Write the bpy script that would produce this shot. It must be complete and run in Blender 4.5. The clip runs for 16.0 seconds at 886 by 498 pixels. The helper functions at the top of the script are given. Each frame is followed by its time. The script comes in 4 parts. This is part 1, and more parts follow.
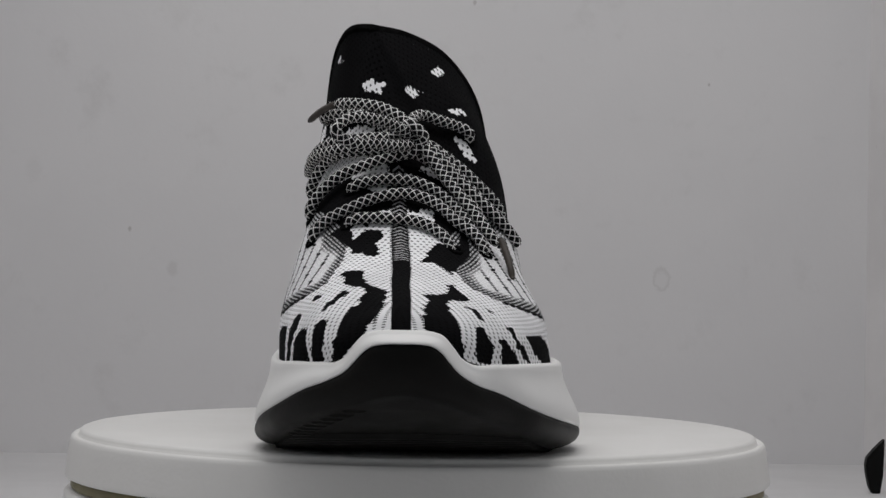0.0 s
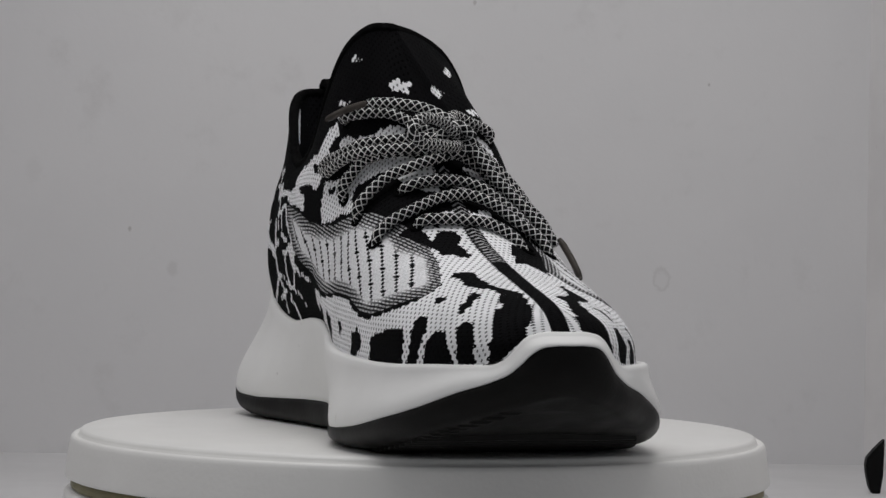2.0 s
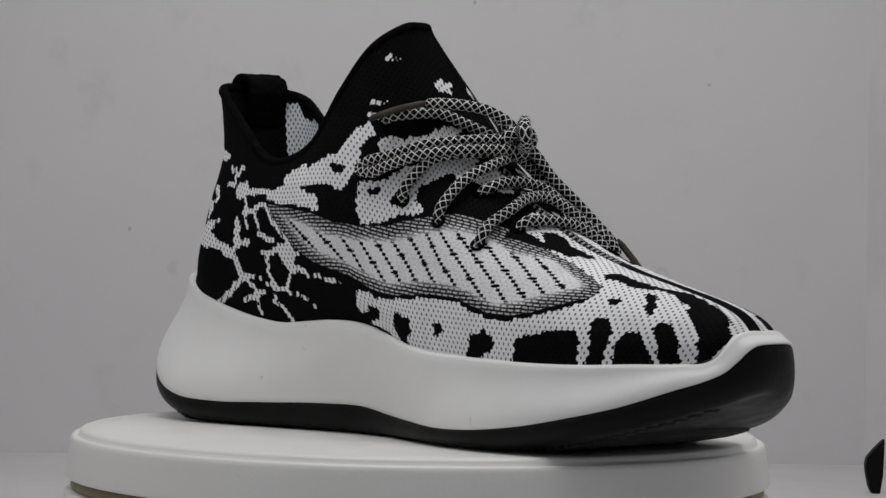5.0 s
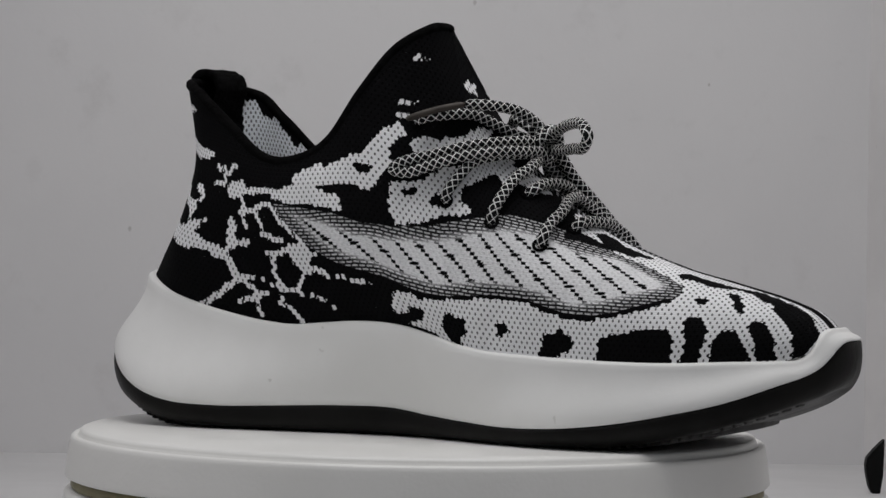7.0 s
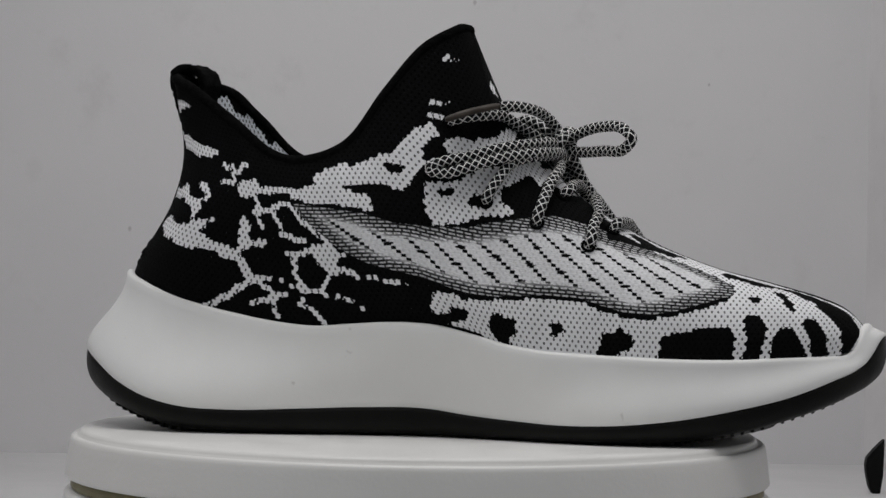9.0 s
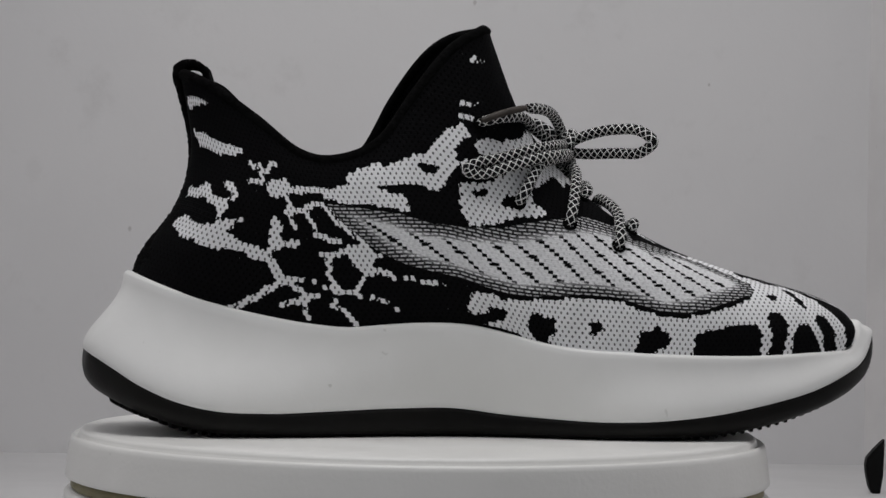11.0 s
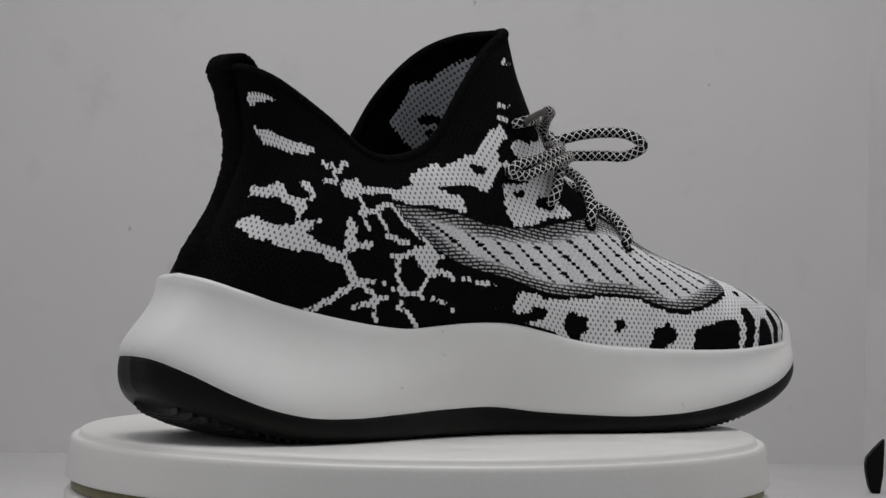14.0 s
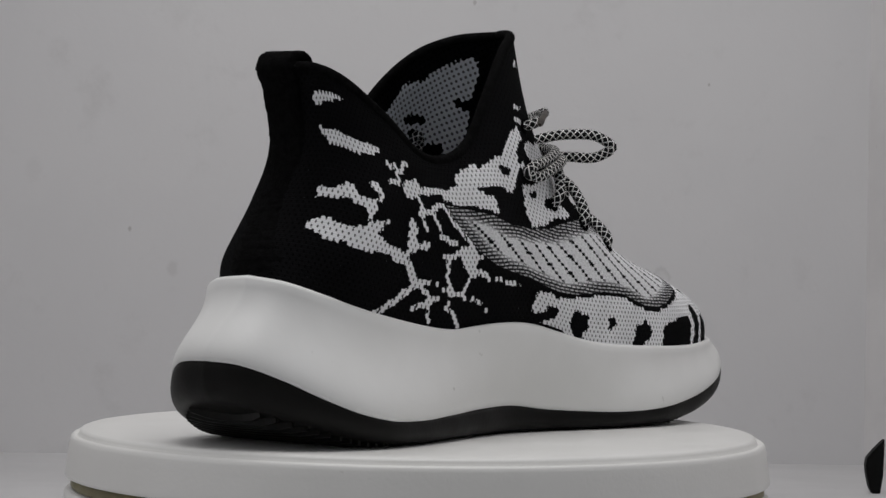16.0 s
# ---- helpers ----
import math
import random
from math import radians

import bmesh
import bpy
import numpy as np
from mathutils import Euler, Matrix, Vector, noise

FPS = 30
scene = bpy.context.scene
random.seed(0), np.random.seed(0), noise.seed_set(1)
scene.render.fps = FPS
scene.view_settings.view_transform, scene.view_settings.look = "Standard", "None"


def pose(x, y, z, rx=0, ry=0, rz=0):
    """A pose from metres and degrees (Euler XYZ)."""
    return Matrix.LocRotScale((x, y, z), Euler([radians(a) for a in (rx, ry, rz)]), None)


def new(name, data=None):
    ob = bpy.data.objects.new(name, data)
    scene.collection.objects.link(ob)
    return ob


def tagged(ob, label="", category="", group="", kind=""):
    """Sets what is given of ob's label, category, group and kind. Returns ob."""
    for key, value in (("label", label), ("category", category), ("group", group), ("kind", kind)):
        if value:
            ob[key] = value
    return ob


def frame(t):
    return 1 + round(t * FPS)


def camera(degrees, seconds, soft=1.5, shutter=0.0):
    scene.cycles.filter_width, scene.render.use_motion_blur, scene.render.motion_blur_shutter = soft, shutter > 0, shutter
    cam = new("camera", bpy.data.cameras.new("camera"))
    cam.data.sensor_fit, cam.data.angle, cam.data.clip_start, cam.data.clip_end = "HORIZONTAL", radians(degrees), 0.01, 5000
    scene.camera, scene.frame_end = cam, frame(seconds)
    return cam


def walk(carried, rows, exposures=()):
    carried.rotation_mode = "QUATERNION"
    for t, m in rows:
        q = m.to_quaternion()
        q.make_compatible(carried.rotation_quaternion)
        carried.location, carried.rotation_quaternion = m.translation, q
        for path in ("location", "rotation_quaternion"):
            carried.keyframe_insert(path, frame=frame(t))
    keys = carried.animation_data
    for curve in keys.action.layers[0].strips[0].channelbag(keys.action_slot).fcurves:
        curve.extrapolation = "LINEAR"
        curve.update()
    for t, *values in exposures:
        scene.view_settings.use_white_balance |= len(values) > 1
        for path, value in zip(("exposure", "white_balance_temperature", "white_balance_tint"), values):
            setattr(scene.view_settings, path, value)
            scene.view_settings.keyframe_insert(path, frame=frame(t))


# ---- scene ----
SECONDS = 16.0
cam = camera(19.762, SECONDS, soft=1.5)
EYE = pose(0, -1.0, 0.0762, 89.6965, -0.9155, -0.4692)
walk(cam, [(0, EYE), (SECONDS, EYE)], exposures=[(0, 0.0), (SECONDS, 0.0)])


# ---- light: a small photo booth with a soft lamp panel overhead, open to a dim room in front ----
world = bpy.data.worlds.new("world")
scene.world = world
world.use_nodes = True
world.node_tree.nodes["Background"].inputs[0].default_value = (0.93, 0.96, 1.0, 1)
world.node_tree.nodes["Background"].inputs[1].default_value = 0.17


def area_lamp(name, m, sx, sy, watts, colour):
    data = bpy.data.lights.new(name, "AREA")
    data.shape, data.size, data.size_y, data.energy, data.color = "RECTANGLE", sx, sy, watts, colour
    lamp = new(name, data)
    lamp.matrix_world = m
    return lamp


area_lamp("booth_lamp", pose(0.0, -0.10, 0.545, 0, 0, 0), 0.50, 0.30, 1.60, (1.0, 0.988, 0.985))


# ---- materials ----
class Nodes:
    """A short way to write node materials."""

    def __init__(self, name):
        self.mat = bpy.data.materials.new(name)
        self.mat.use_nodes = True
        self.tree = self.mat.node_tree
        self.bsdf = self.tree.nodes["Principled BSDF"]

    def link(self, a, b):
        self.tree.links.new(a, b)

    def math(self, op, a, b=None, c=None):
        n = self.tree.nodes.new("ShaderNodeMath")
        n.operation = op
        for k, v in enumerate((a, b, c)):
            if v is None:
                continue
            if isinstance(v, (int, float)):
                n.inputs[k].default_value = v
            else:
                self.link(v, n.inputs[k])
        return n.outputs[0]

    def noise(self, scale, detail=4, rough=0.55, vector=None):
        n = self.tree.nodes.new("ShaderNodeTexNoise")
        n.inputs["Scale"].default_value, n.inputs["Detail"].default_value = scale, detail
        n.inputs["Roughness"].default_value = rough
        self.link(vector if vector else self.coords(), n.inputs["Vector"])
        return n.outputs["Fac"]

    def coords(self):
        return self.tree.nodes.new("ShaderNodeTexCoord").outputs["Object"]

    def uv(self):
        s = self.tree.nodes.new("ShaderNodeSeparateXYZ")
        self.link(self.tree.nodes.new("ShaderNodeTexCoord").outputs["UV"], s.inputs[0])
        return s.outputs[0], s.outputs[1]

    def attribute(self, name):
        n = self.tree.nodes.new("ShaderNodeAttribute")
        n.attribute_name = name
        return n.outputs["Fac"]

    def mix(self, fac, a, b):
        n = self.tree.nodes.new("ShaderNodeMix")
        n.data_type = "RGBA"
        for k, v in ((0, fac), (6, a), (7, b)):
            if isinstance(v, tuple):
                n.inputs[k].default_value = (*v, 1)
            elif isinstance(v, (int, float)):
                n.inputs[k].default_value = v
            else:
                self.link(v, n.inputs[k])
        return n.outputs[2]

    def ramp(self, fac, lo, hi, a=0.0, b=1.0):
        n = self.tree.nodes.new("ShaderNodeMapRange")
        n.interpolation_type = "SMOOTHSTEP"
        self.link(fac, n.inputs[0])
        for k, v in ((1, lo), (2, hi), (3, a), (4, b)):
            n.inputs[k].default_value = v
        return n.outputs[0]

    def colour(self, c):
        if isinstance(c, tuple):
            self.bsdf.inputs["Base Color"].default_value = (*c, 1)
        else:
            self.link(c, self.bsdf.inputs["Base Color"])

    def rough(self, r):
        if isinstance(r, (int, float)):
            self.bsdf.inputs["Roughness"].default_value = r
        else:
            self.link(r, self.bsdf.inputs["Roughness"])

    def bump(self, height, distance, strength=1.0):
        n = self.tree.nodes.new("ShaderNodeBump")
        n.inputs["Strength"].default_value, n.inputs["Distance"].default_value = strength, distance
        self.link(height, n.inputs["Height"])
        self.link(n.outputs[0], self.bsdf.inputs["Normal"])


def plain(name, a, b, scale, rough, bump=0.0, fine=None, gloss=0.5, specks=0.0):
    """A surface of two close colours in clouds of the given scale, with fine relief."""
    m = Nodes(name)
    big = m.ramp(m.noise(scale, 5), 0.35, 0.65)
    tint = m.mix(big, a, b)
    if specks:
        tint = m.mix(m.ramp(m.noise(130, 2, 0.6), 0.745, 0.80, 0.0, specks), tint, (0.30, 0.29, 0.26))
    m.colour(tint)
    m.bsdf.inputs["Specular IOR Level"].default_value = gloss
    m.rough(m.ramp(m.noise(scale * 3.1, 3), 0.3, 0.7, rough - 0.06, rough + 0.06))
    if bump:
        m.bump(m.noise(fine or scale * 40, 3), bump)
    return m.mat


booth_white = plain("booth_white", (0.66, 0.655, 0.665), (0.71, 0.705, 0.71), 7, 0.62, 0.00012, 160)
side_board = plain("side_board", (0.70, 0.685, 0.686), (0.755, 0.74, 0.74), 16, 0.62, 0.00012, 160, specks=0.12)
table_white = plain("table_white", (0.62, 0.615, 0.62), (0.67, 0.665, 0.67), 9, 0.55, 0.0003, 160)
disc_white = plain("disc_white", (0.845, 0.84, 0.818), (0.88, 0.875, 0.855), 14, 0.38, 0.00010, 500, specks=0.18)
brass_tone = plain("olive_ring", (0.16, 0.14, 0.055), (0.21, 0.185, 0.08), 30, 0.45)


def smudged(name, a, b, marks):
    """Painted board with a few faint smudges: (x, z, radius, how dark, whether a ring)."""
    m = Nodes(name)
    s = m.tree.nodes.new("ShaderNodeSeparateXYZ")
    m.link(m.coords(), s.inputs[0])
    tone = m.ramp(m.noise(5, 5), 0.3, 0.7)
    dirt = m.math("ADD", m.ramp(m.noise(26, 6, 0.65), 0.56, 0.80, 0.0, 0.14), m.ramp(m.noise(70, 4, 0.6), 0.60, 0.80, 0.0, 0.05))
    for x, z, r, dark, hollow in marks:
        dx, dz = m.math("SUBTRACT", s.outputs[0], x), m.math("MULTIPLY", m.math("SUBTRACT", s.outputs[2], z), 0.7)
        far = m.math("SQRT", m.math("ADD", m.math("MULTIPLY", dx, dx), m.math("MULTIPLY", dz, dz)))
        far = m.math("ADD", far, m.math("MULTIPLY", m.math("SUBTRACT", m.noise(300, 3), 0.5), r))
        spot = m.ramp(far, r * 0.3, r, dark, 0.0)
        if hollow:  # the ring that a wet cup leaves
            spot = m.math("MULTIPLY", m.ramp(far, r * 0.75, r * 1.1, dark, 0.0), m.ramp(far, r * 0.45, r * 0.8, 0.15, 1.0))
        dirt = m.math("ADD", dirt, spot)
    m.colour(m.mix(dirt, m.mix(tone, a, b), (0.22, 0.20, 0.18)))
    m.rough(0.6)
    m.bump(m.noise(150, 3), 0.00012)
    return m.mat


wall_board = smudged("smudged_wall", (0.69, 0.683, 0.693), (0.735, 0.727, 0.733),
                     [(-0.1307, 0.0568, 0.004, 0.14, False), (-0.1533, 0.0772, 0.0013, 0.4, False), (0.1259, 0.0549, 0.0048, 0.15, True), (0.1494, 0.1577, 0.0009, 0.4, False),
                      (0.0256, 0.1987, 0.0012, 0.35, False), (-0.204, 0.1075, 0.006, 0.06, False)])
foam_white = plain("foam_white", (0.86, 0.86, 0.847), (0.895, 0.895, 0.885), 22, 0.47, 0.00003, 700, specks=0.30)
rubber_black = plain("rubber_black", (0.0044, 0.0041, 0.0038), (0.0070, 0.0066, 0.0061), 25, 0.48, 0.00010, 900, gloss=0.14)
felt_black = plain("felt_black", (0.0026, 0.0026, 0.0026), (0.0052, 0.0052, 0.0054), 400, 0.93, 0.0006, 1100, gloss=0.03)
plastic_black = plain("plastic_black", (0.004, 0.004, 0.004), (0.006, 0.006, 0.006), 30, 0.6, gloss=0.1)
aglet_brown = plain("aglet_grey_brown", (0.035, 0.029, 0.024), (0.060, 0.050, 0.043), 120, 0.45, gloss=0.25)


# ---- mesh helpers ----
def mesh_object(name, verts, faces, material, parent=None, label="", smooth=True, uvs=None):
    me = bpy.data.meshes.new(name)
    me.from_pydata([tuple(map(float, v)) for v in verts], [], faces)
    me.materials.append(material)
    if smooth:
        me.polygons.foreach_set("use_smooth", [True] * len(me.polygons))
    if uvs is not None:
        layer = me.uv_layers.new(name="UVMap")
        flat = np.empty(len(me.loops), dtype=np.int32)
        me.loops.foreach_get("vertex_index", flat)
        layer.data.foreach_set("uv", np.asarray(uvs, dtype=np.float32)[flat].ravel())
    me.update()
    ob = new(name, me)
    ob.parent = parent
    if label:
        tagged(ob, label)
    return ob


def grid_faces(n, m, closed_n=False, closed_m=False, flip=False):
    out = []
    for i in range(n if closed_n else n - 1):
        for j in range(m if closed_m else m - 1):
            a, b = i * m + j, ((i + 1) % n) * m + j
            c, d = ((i + 1) % n) * m + (j + 1) % m, i * m + (j + 1) % m
            out.append((a, d, c, b) if flip else (a, b, c, d))
    return out


def spline(points, count, power=0.5):
    """A smooth curve through the given points, as count points at even steps of its knots."""
    p = np.asarray(points, dtype=float)
    knots = np.concatenate([[0], np.cumsum(np.linalg.norm(np.diff(p, axis=0), axis=1) ** (2 * power))])
    knots /= knots[-1]
    return hermite(knots, p, np.linspace(0, 1, count))


def hermite(knots, p, at):
    """Cubic interpolation of rows p given at knots."""
    knots, p, at = np.asarray(knots, float), np.asarray(p, float), np.asarray(at, float)
    shape = (-1,) + (1,) * (p.ndim - 1)
    h = np.diff(knots)
    d = np.diff(p, axis=0) / h.reshape(shape)
    slope = np.empty_like(p)
    slope[0], slope[-1] = d[0], d[-1]
    w = (h[:-1] / (h[:-1] + h[1:])).reshape(shape)
    slope[1:-1] = d[:-1] * (1 - w) + d[1:] * w
    k = np.clip(np.searchsorted(knots, at, side="right") - 1, 0, len(h) - 1)
    hh = h[k].reshape(shape)
    t = ((at - knots[k]) / h[k]).reshape(shape)
    return ((2 * t**3 - 3 * t**2 + 1) * p[k] + (t**3 - 2 * t**2 + t) * hh * slope[k]
            + (3 * t**2 - 2 * t**3) * p[k + 1] + (t**3 - t**2) * hh * slope[k + 1])


def lathe(name, profile, material, parent=None, label="", steps=160):
    """A turned form: profile is a list of (radius, height), from the axis below to the axis above."""
    verts, m = [], len(profile)
    for i in range(steps):
        a = 2 * math.pi * i / steps
        verts += [(r * math.cos(a), r * math.sin(a), z) for r, z in profile]
    return mesh_object(name, verts, grid_faces(steps, m, closed_n=True), material, parent, label)


def box(name, lo, hi, material, parent=None, label="", bevel=0.0):
    bm = bmesh.new()
    bmesh.ops.create_cube(bm, size=1)
    for v in bm.verts:
        v.co = [lo[k] + (v.co[k] + 0.5) * (hi[k] - lo[k]) for k in range(3)]
    if bevel:
        bmesh.ops.bevel(bm, geom=bm.edges[:], offset=bevel, segments=3, affect="EDGES", profile=0.5)
    me = bpy.data.meshes.new(name)
    bm.to_mesh(me)
    bm.free()
    me.materials.append(material)
    ob = new(name, me)
    ob.parent = parent
    if label:
        tagged(ob, label)
    return ob


# ---- the booth ----
BACK, FLOOR_Z, SIDE_R = 0.335, -0.041, 0.234


def booth():
    tagged(box("floor", (-0.30, -0.42, FLOOR_Z - 0.02), (SIDE_R + 0.28, BACK, FLOOR_Z), table_white),
           "white matt booth floor below the turntable", "floor", kind="structure")
    tagged(box("wall_back", (-0.30, BACK, FLOOR_Z - 0.02), (SIDE_R, BACK + 0.03, 0.58), wall_board),
           "off-white smudged booth back wall", "wall", kind="structure")
    tagged(box("wall_left", (-0.32, -0.42, FLOOR_Z - 0.02), (-0.30, BACK + 0.03, 0.58), booth_white),
           "off-white booth side wall", "wall", kind="structure")
    # the side wall opens outwards from the corner
    far = [(SIDE_R, BACK), (SIDE_R + 0.02, BACK + 0.03), (SIDE_R + 0.32, -0.42), (SIDE_R + 0.30, -0.42)]
    verts = [(x, y, z) for z in (FLOOR_Z - 0.02, 0.58) for x, y in far]
    faces = [(0, 1, 2, 3), (7, 6, 5, 4)] + [(k, (k + 1) % 4, (k + 1) % 4 + 4, k + 4) for k in range(4)]
    side = mesh_object("wall_right", verts, faces, side_board, smooth=False)
    tagged(side, "off-white booth side wall", "wall", kind="structure")
    tagged(box("ceiling", (-0.32, -0.42, 0.581), (SIDE_R + 0.32, BACK + 0.03, 0.60), booth_white),
           "off-white booth ceiling above the lamp", "ceiling", kind="structure")


booth()


def floor_clip():
    """A small black clip with a slanting top at the foot of the side wall."""
    outline = [(0.2093, -0.0243), (0.2087, -0.0280), (0.2091, -0.0320), (0.2104, -0.0380), (0.2120, FLOOR_Z), (0.2155, FLOOR_Z), (0.2168, -0.0325), (0.2172, -0.0195),
               (0.2172, -0.0158), (0.2152, -0.0177), (0.2120, -0.0210)]
    verts = [(x, y, z) for y in (0.184, 0.190) for x, z in outline]
    n = len(outline)
    faces = [tuple(range(n)), tuple(range(2 * n - 1, n - 1, -1))] + [(k, k + n, (k + 1) % n + n, (k + 1) % n) for k in range(n)]
    clip = mesh_object("clip", verts, faces, plastic_black, smooth=False)
    tagged(clip, "small black plastic clip with slanted top on the booth floor", "clip")


floor_clip()


# ---- the turntable ----
def turntable():
    top = new("turntable")
    top.location = (-0.0002, 0, 0)
    tagged(top, "round white plastic display turntable with stepped rim and olive base ring", "turntable")
    disc = lathe("disc", [(0.001, -0.0186), (0.1362, -0.0186), (0.1370, -0.0183), (0.1374, -0.0175), (0.1373, -0.0165), (0.1367, -0.0120), (0.1361, -0.0075),
                          (0.1357, -0.0046), (0.1353, -0.0033), (0.1345, -0.0024), (0.1335, -0.0025), (0.1328, -0.0029), (0.1323, -0.0026), (0.1319, -0.0013),
                          (0.1313, -0.0004), (0.1303, 0.0), (0.12, 0.0), (0.001, 0.0)], disc_white, top, "white rotating disc with a raised bead", steps=256)
    lathe("base_ring", [(0.001, -0.0226), (0.1348, -0.0226), (0.1352, -0.0221), (0.1352, -0.0190), (0.001, -0.0190)], brass_tone, top, "dark olive ring in the gap")
    lathe("base", [(0.001, FLOOR_Z), (0.1370, FLOOR_Z), (0.1380, FLOOR_Z + 0.002), (0.1378, -0.0245), (0.1366, -0.0231), (0.001, -0.0230)],
          disc_white, top, "white static base")
    return disc


disc = turntable()


# ---- the shoe: guide curves in millimetres, lateral side at negative x, toe towards negative y ----
MM = 0.001
RIM_LAT = [(-12, 115, 60.8), (-25, 110.3, 58.8), (-34.2, 96.8, 53.7), (-38.8, 80, 48.5), (-41, 64, 45), (-42, 46, 42), (-42, 34, 41), (-42, 20, 42), (-43, 6, 43), (-44, -14, 42.3),
           (-46, -29, 39), (-49, -41, 36), (-51, -54, 34), (-52, -71, 33), (-51.5, -98, 32), (-48, -125, 32), (-41, -146, 33), (-33, -160, 33.5), (-27, -166.6, 34.3),
           (-24, -169, 36.5), (-21.5, -170.7, 40.2), (-18.5, -172.2, 43.4), (-14.5, -173.3, 44.7), (-6, -174, 45)]
RIM_MED = [(-12, 115, 60.8), (3, 114.2, 59.5), (15, 105.5, 56), (22.5, 89, 50), (25.3, 71, 45.5), (26, 50, 42), (27, 30, 41), (28, 5, 43), (31, -14, 42.3), (36, -41, 36), (42, -60, 33.5),
           (49, -85, 32), (47.3, -107, 32), (43, -124, 32.5), (35, -142, 33), (26, -157, 33.4), (16, -166.6, 34.3),
           (13, -169, 36.5), (10.3, -170.7, 40.2), (7.2, -172.2, 43.4), (3, -173.3, 44.7), (-6, -174, 45)]
EDGE_LAT = [(-7, 131.5, 31), (-21, 129.5, 30), (-34, 121, 25), (-44, 110, 18.5), (-50, 98, 13.5), (-53, 85, 10.5), (-52, 64, 9.3), (-47.5, 40, 10), (-42, 13, 11), (-40, -9, 11),
            (-42.5, -26, 9), (-48, -43, 7.8), (-55, -64, 7), (-58.5, -85, 7.8), (-57.5, -105, 10), (-54.5, -126, 14), (-48, -146, 19), (-38, -162, 25.2), (-30, -169.5, 28.6),
            (-25, -173.2, 31.4), (-21.5, -175.8, 35), (-18.5, -177.6, 38.3), (-15.5, -178.9, 40.2), (-11, -180, 40.9), (-6, -180.5, 41)]
EDGE_MED = [(-7, 131.5, 31), (7, 129, 30), (19, 121, 25), (28, 109, 18.5), (33, 95, 13.5), (36, 80, 10.5), (37, 55, 9.3), (37, 30, 10), (38, 5, 11), (42, -20, 10),
            (50, -48, 8), (57.5, -72, 7.5), (57.5, -88, 8.5), (54.5, -105, 10.5), (48.5, -126, 13.5), (38.5, -146, 18.3), (27, -160, 24.3), (17.5, -169.5, 28.3), (13, -173.2, 31.4), (9.8, -175.8, 35),
            (7, -177.6, 38.3), (4.2, -178.9, 40.2), (0, -180, 40.9), (-6, -180.5, 41)]
# the underside's height along the shoe
SOLE_Y = [-181, -175, -163, -146, -126, -105, -80, -55, 0, 31, 66, 86, 98, 104, 115, 123, 130, 134]
SOLE_Z = [33, 24.5, 17.2, 10.6, 5.2, 1.8, 0.6, 0.4, 0.6, 0.6, 0.8, 2.0, 4.6, 6.6, 10.4, 14.4, 19.5, 25.5]


def loop(lat, med, count):
    """A closed loop round the shoe, from the heel along the lateral side to the toe and back."""
    a, b = spline(lat, count + 1), spline(med, count + 1)
    return np.concatenate([a, b[-2:0:-1]]) * MM


def outward(ring):
    """Level outward directions along a closed loop."""
    d = np.roll(ring, -2, axis=0) - np.roll(ring, 2, axis=0)
    out = np.stack([d[:, 1], -d[:, 0], np.zeros(len(ring))], 1)
    out /= np.linalg.norm(out, axis=1)[:, None] + 1e-9
    if out[len(ring) // 4, 0] > 0:
        out = -out
    return out


def stacked(name, rings, material, parent, label="", flip=False):
    n, m = len(rings[0]), len(rings)
    verts = np.stack(rings, 1).reshape(-1, 3)
    return mesh_object(name, verts, grid_faces(n, m, closed_n=True, flip=flip), material, parent, label)


shoe = new("sneaker")
tagged(shoe, "black and white knit sneaker with thick white sole and rope laces", "shoe")

AROUND = 340
RIM, EDGE = loop(RIM_LAT, RIM_MED, AROUND), loop(EDGE_LAT, EDGE_MED, AROUND)
RIM_OUT, EDGE_OUT = outward(RIM), outward(EDGE)
UP = np.array([0, 0, 1.0])


def midsole():
    rings = [RIM - RIM_OUT * 0.006 - UP * 0.004, RIM - RIM_OUT * 0.0028 - UP * 0.0008, RIM - RIM_OUT * 0.0014 + UP * 0.0001, RIM - RIM_OUT * 0.0001 + UP * 0.0003,
             RIM + RIM_OUT * 0.0008 - UP * 0.0002]
    a = RIM + RIM_OUT * 0.0013 - UP * 0.0010
    h = (a - EDGE)[:, 2:3]
    p1 = a - UP * h * 0.42 + RIM_OUT * 0.0002
    p2 = EDGE + UP * h * 0.30 + EDGE_OUT * 0.0010
    # over the toe the foam turns outwards in one round
    round_off = np.clip((0.015 - h) / 0.008, 0, 1)
    p1 = p1 * (1 - round_off) + (a + (EDGE - a) * np.array([0.34, 0.34, 0.34])) * round_off
    p2 = p2 * (1 - round_off) + (EDGE + UP * h * 0.55 - EDGE_OUT * 0.0004) * round_off
    for t in np.linspace(0, 1, 15):
        rings.append((1 - t)**3 * a + 3 * t * (1 - t)**2 * p1 + 3 * t * t * (1 - t) * p2 + t**3 * EDGE)
    rings.append(EDGE - EDGE_OUT * 0.003 - UP * 0.0006)
    stacked("midsole", rings, foam_white, shoe, "thick sculpted white foam midsole with flared heel")


def underside(y):
    return hermite(SOLE_Y, SOLE_Z, np.clip(np.asarray(y) / MM, -181, 134)) * MM


